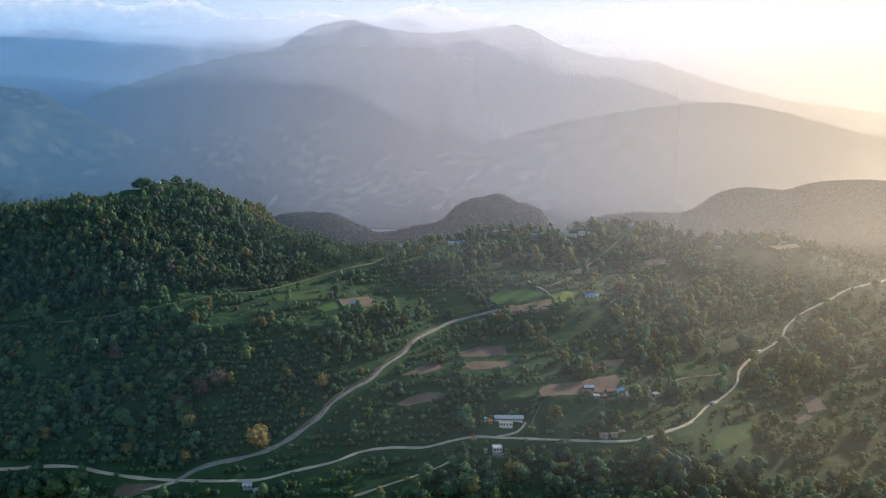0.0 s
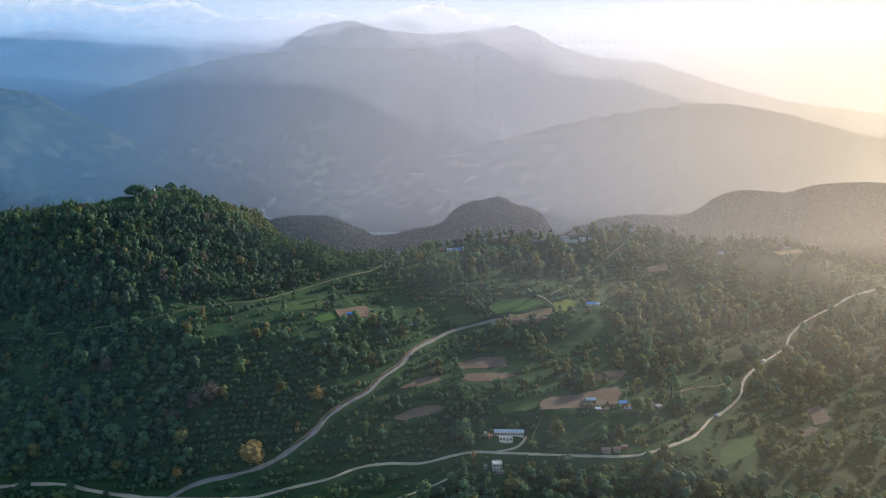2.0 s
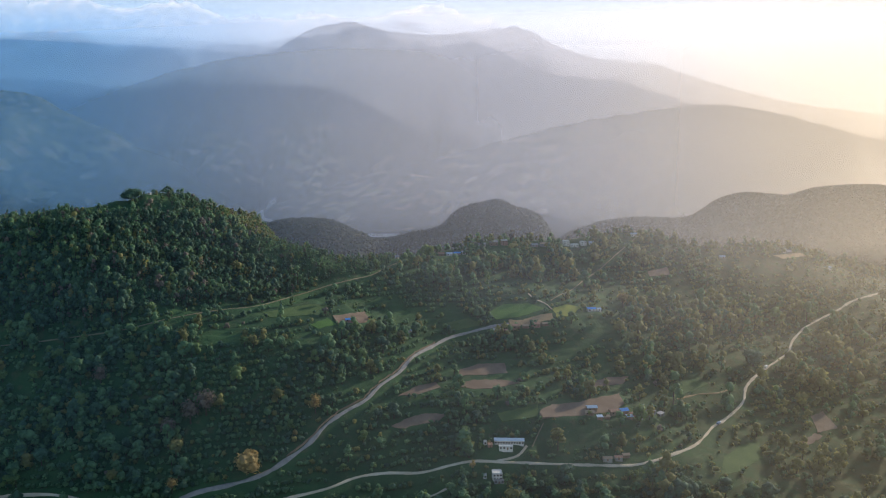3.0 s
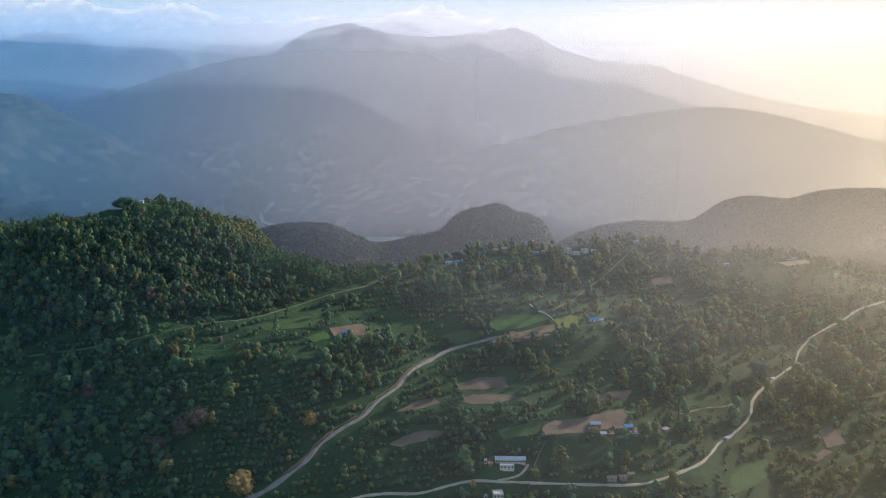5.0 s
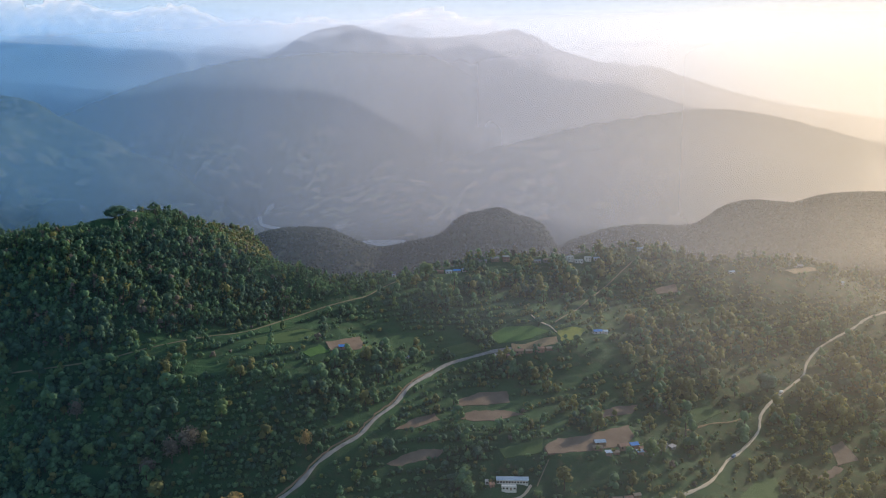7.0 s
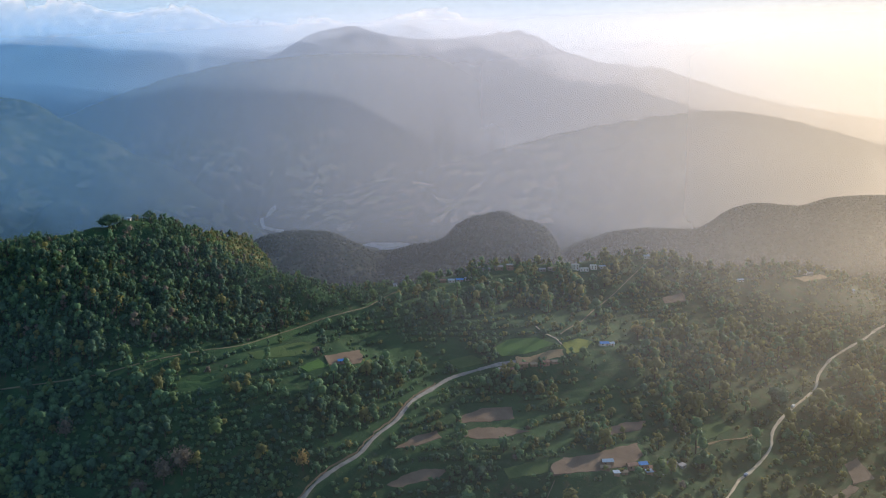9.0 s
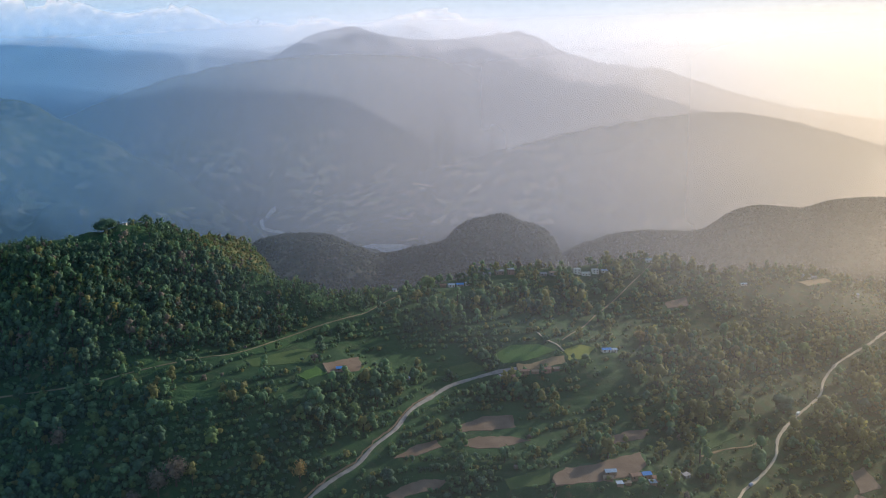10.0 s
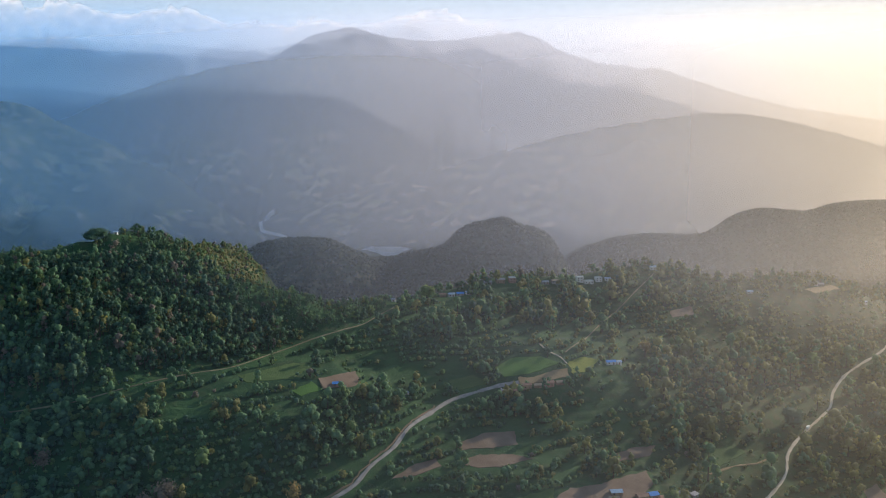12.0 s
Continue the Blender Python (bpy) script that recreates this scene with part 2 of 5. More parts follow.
def slope_and_forms(x, y):
    u, v = x / 500, (y - 700) / 500
    h = SLOPE[0] + SLOPE[1] * u + SLOPE[2] * v + SLOPE[3] * u * u + SLOPE[4] * u * v + SLOPE[5] * v * v
    for _, cx, cy, rx, ry, top in LANDFORMS:
        h = h + top * np.exp(-((x - cx) / rx) ** 2 - ((y - cy) / ry) ** 2)
    return h


def base_height(x, y):
    """The near hillside without terraces, falling away behind its crest."""
    yc = np.interp(x, CREST_X, CREST_Y)
    s = np.maximum(y - yc, 0)
    xx = np.clip(x, -800, 900)
    return slope_and_forms(xx, np.clip(np.minimum(y, yc), -150, 1400)) - 0.5 * s * s / (s + 40)


def far_height(x, y):
    h = 14.0 ** 6 + 0.0 * x
    for cx, cy, rx, ry, top in FAR_HILLS:
        d2 = ((x - cx) / rx) ** 2 + ((y - cy) / ry) ** 2
        h = h + (0.97 * top * np.exp(-d2 ** 1.5) * (1 + 0.10 * ripple(x, y, 210, 2) * np.clip(d2 * 1.5, 0.15, 1))) ** 6
    h = h ** (1 / 6)
    for deep, fall, xs, zs in RANGES:
        crest = sum(w * np.interp(x + o, xs, zs) for o, w in ((-36, 0.25), (0, 0.5), (36, 0.25))) + 5.0 * ripple(x, 0 * x + deep, 150, 3, 3)
        d = deep - y
        gully = 1 + 0.17 * ripple(x, y * 0.30, 380, int(deep) % 5, 3)
        front = crest - fall * (np.sqrt(d * d + 900) - 30) * gully + 40 * ripple(x, y, 460, int(deep) % 7, 2) * np.clip(d / 200, 0, 1)
        h = np.maximum(h, np.where(d >= 0, front, crest - 1.2 * (np.sqrt(d * d + 900) - 30)))
    return h


# ---- roads and fields on the plan ----
ROADS = {
    "main_road": (2.9, [(-182.1, 494.3), (-171.9, 504), (-159.7, 510.7), (-141.5, 517.2), (-123.2, 526.1), (-109.9, 537.1), (-95.6, 552.1), (-84.4, 569.5), (-71.3, 584.3), (-58.5, 597.9), (-48.5, 617.1), (-34.8, 638.6), (-25, 662.8), (-10.1, 687.8), (5.9, 711.5), (24.9, 724.2), (47.9, 734.3), (66.9, 739.4)]),
    "lower_track": (2.0, [(-402.9, 491.1), (-301.5, 495.1), (-279.7, 497.5), (-253.3, 499.1), (-232.3, 496.3), (-209.4, 494.7), (-183.1, 495.4), (-148.9, 498.4), (-126.6, 501.6), (-104.5, 510.4), (-78.1, 520.5), (-59.1, 531.3), (-39.1, 537), (-14.1, 539.5), (6.8, 547.1), (23.8, 551.8), (48.8, 551.9), (74.8, 552.4), (104.7, 554.3), (135.7, 558.4), (154.7, 565.5), (175.7, 578.6), (201.7, 601.5), (227.7, 639.7)]),
    "east_track": (2.4, [(227.7, 639.7), (253.7, 668.5), (275, 695.2), (288.6, 722.4), (315.6, 756.3), (349, 793.1), (371.8, 820.6), (390.8, 853.6), (420.8, 891.7), (453.9, 922), (490.4, 952.3), (525.3, 985.4), (571.5, 1023.6), (624.8, 1076.1), (685.2, 1152.1)]),
    "south_branch": (2.6, [(-182.1, 494.3), (-195.3, 487.6), (-209.5, 479.8), (-241.3, 457), (-291.1, 431.3)]),
    "school_drive": (1.8, [(40.8, 552.9), (55.8, 557.6), (63.9, 567.2)]),
    "hill_path": (0.75, [(-45.5, 840), (-64.7, 805.3), (-72.8, 791.6), (-91.2, 771.4), (-116.9, 746.9), (-139.2, 717.5), (-162.2, 684.7), (-185.7, 664.6), (-205.2, 647.5), (-224, 633.8), (-246.3, 620.6), (-269.8, 613.6), (-298.5, 608.8), (-359.5, 599.2)]),
    "field_path": (1.3, [(89.1, 795), (95, 783.3), (104.9, 776), (110, 767.1)]),
    "ridge_lane": (1.1, [(111, 785), (135, 827), (160, 879), (190, 924), (213, 958), (244, 1004), (268, 1050)]),
    "low_path": (1.4, [(-60.2, 490.5), (-37.1, 502.7), (-18.1, 512), (-2.1, 521.6), (6.8, 528.3)]),
    "school_path": (0.7, [(79, 589), (74, 579), (67.9, 566.4)]),
    "side_track": (1.3, [(274.6, 717.3), (255.8, 701.7), (231.6, 690.1), (205.5, 671.7)]),
}
# name, material, plane (slope x, slope y, height, at x, at y), outline
FIELDS = [
    ("ploughed_field", SOIL, (-0.23, 0.137, 194.2, -76.9, 687.5), [(-94.3, 682.5), (-70.1, 708.0), (-64.8, 695.9), (-66.2, 683.0), (-88.4, 668.6)]),
    ("stubble_field", STUBBLE, (-0.074, 0.369, 179.2, 86.3, 748.1), [(63.7, 743.3), (79.7, 753.3), (109.0, 760.0), (113.4, 750.6), (66.8, 734.1)]),
    ("ploughed_field", SOIL, (-0.083, 0.152, 152.4, 35.5, 668.3), [(12.1, 662.7), (34.0, 680.4), (56.6, 686.1), (57.7, 667.9), (38.0, 659.4), (15.4, 653.9)]),
    ("ploughed_field", SOIL, (-0.045, 0.102, 148.4, 38.3, 641.9), [(10.2, 637.3), (27.6, 649.4), (52.5, 652.2), (66.9, 647.4), (46.4, 635.1), (26.9, 630.5)]),
    ("ploughed_field", SOIL, (-0.134, 0.239, 149.8, -15.5, 624.5), [(-33.5, 610.8), (-21.0, 627.3), (-4.4, 637.9), (0.5, 630.8), (-18.3, 616.3)]),
    ("ploughed_field", SOIL, (-0.08, 0.332, 136.8, -17.0, 587.6), [(-37.3, 579.6), (-24.4, 590.1), (-10.9, 596.6), (4.1, 598.4), (-1.8, 588.6), (-17.4, 583.3), (-30.5, 577.1)]),
    ("ploughed_field", SOIL, (-0.142, 0.161, 138.2, 115.4, 616.6), [(76.8, 599.0), (89.2, 612.4), (111.9, 622.0), (134.1, 637.9), (151.0, 648.3), (150.9, 630.4), (139.0, 614.9), (113.1, 601.7), (79.1, 588.3)]),
    ("ploughed_field", SOIL, (-0.17, 0.187, 139.7, 148.5, 676.5), [(130.0, 668.7), (151.3, 685.0), (168.7, 692.3), (159.7, 675.8), (133.8, 661.4)]),
    ("ploughed_field", SOIL, (-0.097, 0.179, 100.4, 341.0, 680.5), [(335.3, 689.5), (351.2, 700.9), (350.6, 671.9), (327.3, 660.9)]),
    ("ploughed_field", SOIL, (-0.091, 0.164, 96.2, 314.8, 648.5), [(300.9, 641.0), (325.2, 661.6), (331.0, 657.7), (303.1, 634.8)]),
    ("bare_earth_patch", BANK, (-0.073, 0.357, 109.7, -205.9, 487.3), [(-218.7, 485.6), (-213.8, 492.4), (-191.9, 495.3), (-185.4, 492.9), (-207.0, 479.5), (-217.7, 478.6)]),
    ("stubble_field", STUBBLE, (-0.207, 0.218, 191.5, 487.5, 1080.9), [(455.6, 1064.1), (509.8, 1105.0), (519.6, 1099.1), (467.2, 1057.4)]),
    ("ploughed_field", SOIL, (-0.215, 0.349, 190.9, 264.9, 945.3), [(249.8, 941.4), (280.9, 964.8), (279.2, 945.5), (250.6, 930.7)]),
    ("green_field", CROP, (-0.042, 0.332, 184.7, 71.3, 759.0), [(45.9, 754.4), (61.1, 769.8), (87.6, 774.1), (103.9, 765.5), (76.5, 749.3), (53.5, 742.3)]),
    ("green_field", CROP_YELLOW, (-0.174, 0.27, 182.5, 124.2, 770.3), [(110.2, 769.3), (127.0, 784.4), (141.6, 783.4), (129.6, 764.1), (113.4, 751.0)]),
    ("green_field", CROP, (-0.169, 0.252, 194.2, -100.8, 665.8), [(-111.4, 661.3), (-98.6, 676.9), (-90.0, 668.9), (-103.3, 656.7)]),
    ("green_field", CROP_DULL, (-0.044, 0.333, 176.7, 20.6, 736.8), [(6.1, 738.5), (25.8, 747.3), (42.2, 738.3), (8.7, 723.6)]),
    ("green_field", CROP_DULL, (-0.071, 0.093, 201.3, -127.3, 684.6), [(-153.8, 674.6), (-118.6, 706.7), (-102.5, 705.0), (-113.6, 675.5), (-146.3, 662.7)]),
    ("green_field", CROP_DULL, (-0.207, 0.146, 101.1, 236.5, 599.1), [(222.2, 596.4), (247.6, 624.5), (265.7, 633.5), (254.0, 604.0), (225.0, 576.0), (209.0, 566.0)]),
    ("green_field", CROP_DULL, (-0.032, 0.284, 138.4, 61.0, 598.0), [(43.8, 597.8), (77.4, 611.2), (75.5, 595.6), (47.7, 588.2)]),
    ("green_field", CROP_DULL, (-0.029, 0.253, 105.7, -38.0, 507.2), [(-56.4, 504.0), (-25.6, 515.3), (-17.5, 511.5), (-52.0, 498.5)]),
    ("green_field", CROP_DULL, (-0.207, 0.264, 127.6, 223.7, 698.9), [(209.9, 697.5), (234.5, 716.4), (249.5, 712.0), (202.6, 671.4)]),
]


def smooth_line(pts, step=3.0):
    """Catmull-Rom through the plan points, resampled."""
    p = np.array([pts[0], *pts, pts[-1]], float)
    out = []
    for a, b, c, d in zip(p, p[1:], p[2:], p[3:]):
        k = max(2, int(np.linalg.norm(c - b) / step))
        for s in np.linspace(0, 1, k, endpoint=False):
            out.append(0.5 * (2 * b + (c - a) * s + (2 * a - 5 * b + 4 * c - d) * s * s + (3 * b - a - 3 * c + d) * s ** 3))
    return np.array([*out, p[-1]])


LINES = {name: (w, smooth_line(pts)) for name, (w, pts) in ROADS.items()}


def road_distance(x, y):
    """Metres from the nearest road's edge (below zero on it)."""
    best = np.full(np.shape(x), 1e3)
    for w, line in LINES.values():
        sel = (x > line[:, 0].min() - 25) & (x < line[:, 0].max() + 25) & (y > line[:, 1].min() - 25) & (y < line[:, 1].max() + 25)
        if not sel.any():
            continue
        q = np.stack([x[sel], y[sel]], -1)
        d = np.full(len(q), 1e3)
        for a, b in zip(line[:-1], line[1:]):
            ab = b - a
            s = np.clip(((q - a) @ ab) / (ab @ ab + 1e-9), 0, 1)
            d = np.minimum(d, np.hypot(*(q - a - s[:, None] * ab).T))
        best[sel] = np.minimum(best[sel], d - w / 2)
    return best


def polygon_distance(x, y, poly):
    """Metres outside a polygon (below zero inside)."""
    d, inside = np.full(np.shape(x), 1e6), np.zeros(np.shape(x), bool)
    for (ax, ay), (bx, by) in zip(poly, [*poly[1:], poly[0]]):
        dx, dy = bx - ax, by - ay
        s = np.clip(((x - ax) * dx + (y - ay) * dy) / (dx * dx + dy * dy), 0, 1)
        d = np.minimum(d, np.hypot(x - ax - s * dx, y - ay - s * dy))
        inside ^= ((ay > y) != (by > y)) & (x < (bx - ax) * (y - ay) / (by - ay + 1e-12) + ax)
    return np.where(inside, -d, d)


# level yards for the houses: x, y, radius
YARDS = [(49.9, 568.1, 17), (39.7, 536.4, 9), (120.3, 608.2, 9), (140.2, 612.4, 13), (163, 622.6, 9), (-79.7, 676.2, 6), (150.7, 781.8, 8), (75.9, 736.9, 12), (94.9, 742.1, 12)]
STEP = 3.6


def forest(x, y):
    """1 on the wooded hill above the footpath, 0 on the farmed slopes."""
    foot = np.interp(x, [-600, -360, -298, -246, -206, -163, -115, -72, -45, -20], [590, 600, 608, 620, 650, 688, 736, 784, 832, 900])
    return np.clip((y - foot - 4) / 16, 0, 1) * np.clip((-40 - x) / 25, 0, 1)


def ground_height(x, y):
    x, y = np.asarray(x, float), np.asarray(y, float)
    shape = x.shape
    x, y = x.ravel(), y.ravel()
    b = base_height(x, y)
    b = b + 1.6 * ripple(x, y, 90, 1) + forest(x, y) * 3.0 * ripple(x, y, 60, 3)
    farm = 1 - forest(x, y)
    lift = base_height(x, y) + 1.5 * ripple(x, y, 170, 5, 2)
    q = lift / STEP
    fr = q - np.floor(q)
    rise = np.clip((fr - 0.62) / 0.38, 0, 1)
    terrace = b + farm * 0.8 * STEP * ((rise * rise * (3 - 2 * rise)) - fr)
    h = terrace
    smooth = base_height(x, y)
    near = (np.abs(x) < 800) & (y > 380) & (y < 1250)
    if near.any():
        xs, ys = x[near], y[near]
        hn = h[near]
        for cx, cy, r in YARDS:
            w = np.clip(1 - (np.hypot(xs - cx, ys - cy) - r) / 6.0, 0, 1)
            hn = hn * (1 - w) + base_height(np.array([cx * 1.0]), np.array([cy * 1.0]))[0] * w
        for _, _, (kx, ky, kz, mx, my), poly in FIELDS:
            d = polygon_distance(xs, ys, poly)
            w = np.clip(1 - (d - 1.0) / 4.0, 0, 1)
            hn = hn * (1 - w) + (kx * (xs - mx) + ky * (ys - my) + kz) * w
        w = np.clip(1.25 - road_distance(xs, ys) / 4.0, 0, 1)
        hn = hn * (1 - w) + smooth[near] * w
        h[near] = hn
    out = np.maximum(h, far_height(x, y)) if (y > 1050).any() else h
    return out.reshape(shape)


def graded(*stops):
    """Coordinates from stretches of (start, end, step)."""
    out = []
    for a, b, s in stops:
        out.extend(np.linspace(a, b, max(1, round((b - a) / s)), endpoint=False))
    return np.array([*out, stops[-1][1]])


def mesh_object(name, verts, quads, materials, slots=None, smooth=False):
    me = bpy.data.meshes.new(name)
    verts, quads = np.asarray(verts, np.float32), np.asarray(quads, np.int32)
    me.vertices.add(len(verts))
    me.vertices.foreach_set("co", verts.ravel())
    me.loops.add(quads.size)
    me.loops.foreach_set("vertex_index", quads.ravel())
    me.polygons.add(len(quads))
    me.polygons.foreach_set("loop_start", np.arange(0, quads.size, quads.shape[1], dtype=np.int32))
    for m in materials:
        me.materials.append(m)
    if slots is not None:
        me.polygons.foreach_set("material_index", np.asarray(slots, np.int32))
    if smooth:
        me.polygons.foreach_set("use_smooth", np.ones(len(quads), bool))
    me.update(calc_edges=True)
    return new(name, me)


def grid_object(name, xs, ys, height, materials, slot=None, smooth=True):
    gx, gy = np.meshgrid(xs, ys)
    z = height(gx, gy)
    n, m = gx.shape
    i = (np.arange(n - 1)[:, None] * m + np.arange(m - 1)).ravel()
    quads = np.stack([i, i + 1, i + m + 1, i + m], -1)
    slots = None
    if slot is not None:
        slots = slot(0.25 * (gx[1:, 1:] + gx[:-1, 1:] + gx[1:, :-1] + gx[:-1, :-1]), 0.25 * (gy[1:, 1:] + gy[:-1, 1:] + gy[1:, :-1] + gy[:-1, :-1])).ravel()
    return mesh_object(name, np.stack([gx, gy, z], -1).reshape(-1, 3), quads, materials, slots, smooth)


GX = graded((-4700, -2000, 60), (-2000, -700, 30), (-700, -420, 7), (-420, 520, 3.0), (520, 760, 5), (760, 1100, 14), (1100, 2000, 30), (2000, 4700, 60))
GY = graded((-600, 380, 40), (380, 470, 6), (470, 960, 3.0), (960, 1200, 4), (1200, 1600, 10), (1600, 2200, 12))
ground = grid_object("ground", GX, GY, ground_height, [GROUND, WOODS, DRY_GRASS], lambda x, y: np.where((np.hypot((x + 212) / 60, (y - 910) / 130) + 0.35 * ripple(x, y, 40, 6) < 0.9), 2, np.where((y > np.interp(x, CREST_X, CREST_Y) + 60) | (np.abs(x) > 900), 1, 0)))
tagged(ground, "green terraced hillside falling to a wooded valley and mountains", "ground", kind="structure")

FAR_X, FAR_Y = graded((-4700, -3100, 60), (-3100, 3100, 22), (3100, 4700, 60)), graded((2190, 2210, 10), (2210, 4880, 17))
mountains = grid_object("mountains", FAR_X, FAR_Y, lambda x, y: ground_height(x, y) - 4.0 * np.clip((2210 - y) / 20, 0, 1), [WOODS])
tagged(mountains, "hazy wooded mountain ranges beyond the valley", "mountains", kind="structure")


def spot(x, y):
    return float(ground_height(np.array([float(x)]), np.array([float(y)]))[0])


# ---- roads, tracks, fields ----
def ribbon(name, line, width, mat, lift, label, seed, height=base_height):
    rng = np.random.RandomState(seed)
    t = np.gradient(line, axis=0)
    t /= np.linalg.norm(t, axis=1)[:, None] + 1e-9
    side = np.stack([t[:, 1], -t[:, 0]], -1)
    wob = np.convolve(rng.normal(0, 1, len(line) + 8), np.ones(3) / 3, "same")[4:-4] * 0.30 * width
    cols = np.array([-0.5, -0.46, -0.2, 0.2, 0.46, 0.5])
    drop = np.array([-0.9, 0, 0.04, 0.04, 0, -0.9])
    rows = []
    for c, d in zip(cols, drop):
        q = line + side * (c * width + np.sign(c) * wob * 0.5)[:, None]
        rows.append(np.c_[q, height(q[:, 0], q[:, 1]) + lift + d])
    v = np.stack(rows, 1)
    n, m = v.shape[:2]
    i = (np.arange(n - 1)[:, None] * m + np.arange(m - 1)).ravel()
    ob = mesh_object(name, v.reshape(-1, 3), np.stack([i, i + 1, i + m + 1, i + m], -1), [mat], smooth=True)
    return tagged(ob, label, "road", kind="structure")


ROAD_LOOK = {
    "main_road": (GRAVEL, "wide grey gravel road climbing the slope"), "lower_track": (DIRT, "pale dirt track across the foot of the slope"),
    "east_track": (DIRT, "pale dirt track winding up the eastern slope"), "south_branch": (DIRT, "pale dirt track leaving the junction"),
    "school_drive": (DIRT, "short dirt drive up to the school"), "hill_path": (FOOTPATH, "narrow footpath along the foot of the wooded hill"),
    "field_path": (DIRT, "narrow pale path between green fields"), "ridge_lane": (FOOTPATH, "faint dirt lane climbing to the ridge"), "low_path": (DIRT, "narrow dirt path between bushes"),
    "school_path": (FOOTPATH, "narrow footpath up the terraces"), "side_track": (STUBBLE, "overgrown tan track along the bank"),
}
for k, (name, (w, line)) in enumerate(LINES.items()):
    ribbon("road_" + name if "road" not in name else name, line, w, ROAD_LOOK[name][0], 0.30 + 0.01 * k, ROAD_LOOK[name][1], k)

# the cut bank of red earth above the gravel road
w, line = LINES["main_road"]
t = np.gradient(line, axis=0)
t /= np.linalg.norm(t, axis=1)[:, None]
cut = (line + np.stack([-t[:, 1], t[:, 0]], -1) * (w / 2 + 0.8))[26:-26]
tagged(ribbon("road_bank", cut + np.random.RandomState(9).normal(0, 0.35, cut.shape), 0.9, BANK, 0.55, "", 40), "strip of bare red earth above the gravel road", "bank")

FIELD_LABELS = {"ploughed_field": "bare brown ploughed field on a terrace", "stubble_field": "tan harvested stubble field on a terrace", "green_field": "bright green crop field on a terrace", "bare_earth_patch": "bare reddish earth beside the road junction"}
for k, (name, mat, (kx, ky, kz, mx, my), poly) in enumerate(FIELDS):
    rng = np.random.RandomState(100 + k)
    pts = []
    for (ax, ay), (bx, by) in zip(poly, [*poly[1:], poly[0]]):
        m = max(2, int(math.hypot(bx - ax, by - ay) / 3.5))
        for s in np.linspace(0, 1, m, endpoint=False):
            pts.append((ax + (bx - ax) * s + rng.normal(0, 0.45), ay + (by - ay) * s + rng.normal(0, 0.45)))
    bm = bmesh.new()
    top = [bm.verts.new((x, y, kx * (x - mx) + ky * (y - my) + kz + 0.25)) for x, y in pts]
    low = [bm.verts.new((x + (x - mx) * 0.02, y + (y - my) * 0.02, v.co.z - 0.9)) for (x, y), v in zip(pts, top)]
    bm.faces.new(top)
    for i in range(len(top)):
        j = (i + 1) % len(top)
        bm.faces.new((top[j], top[i], low[i], low[j]))
    bmesh.ops.recalc_face_normals(bm, faces=bm.faces)
    me = bpy.data.meshes.new(name)
    bm.to_mesh(me)
    bm.free()
    me.materials.append(mat)
    tagged(new(name, me), FIELD_LABELS[name], "field", kind="structure")


# ---- trees and bushes ----
LEAVES = {"green": LEAF, "dark": LEAF_DARK, "olive": LEAF_OLIVE, "brown": LEAF_BROWN, "gold": LEAF_GOLD, "bright": LEAF_BRIGHT}


def quad_ball():
    """A ball of 24 quads: directions and faces."""
    verts, faces, found = [], [], {}

    def corner(p):
        key = tuple(p)
        if key not in found:
            found[key] = len(verts)
            verts.append(np.array(p, float) / np.linalg.norm(p))
        return found[key]
    for axis in range(3):
        for sgn in (-1, 1):
            for i in (-1, 0):
                for j in (-1, 0):
                    quad = []
                    for a, b in ((i, j), (i + 1, j), (i + 1, j + 1), (i, j + 1)):
                        p = [0, 0, 0]
                        p[axis], p[(axis + 1) % 3], p[(axis + 2) % 3] = sgn, a, b
                        quad.append(corner(p))
                    faces.append(quad if sgn > 0 else quad[::-1])
    return np.array(verts), np.array(faces)


BALL_V, BALL_F = quad_ball()


def dome():
    """A leaf clump of 14 quads, open below."""
    v = [(r * math.cos(1.0472 * k + o), r * math.sin(1.0472 * k + o), z) for z, r, o in ((-0.55, 0.80, 0.0), (0.25, 0.96, 0.4), (0.88, 0.42, 0.8)) for k in range(6)]
    f = [(6 * a + k, 6 * a + (k + 1) % 6, 6 * a + 6 + (k + 1) % 6, 6 * a + 6 + k) for a in (0, 1) for k in range(6)]
    return np.array(v), np.array([*f, (12, 13, 14, 15), (12, 15, 16, 17)])


DOME_V, DOME_F = dome()


def tube(points, radii, sides=5):
    """A tapered limb along points."""
    v, f = [], []
    for k, (p, r) in enumerate(zip(points, radii)):
        for s in range(sides):
            a = 6.283 * s / sides
            v.append((p[0] + r * math.cos(a), p[1] + r * math.sin(a), p[2]))
            if k:
                b, t = (k - 1) * sides, (s + 1) % sides
                f.append((b + s, b + t, b + sides + t, b + sides + s))
    return np.array(v, float), np.array(f)


def join(parts):
    v, f, n = [], [], 0
    for pv, pf in parts:
        v.append(pv)
        f.append(pf + n)
        n += len(pv)
    return np.concatenate(v), np.concatenate(f)


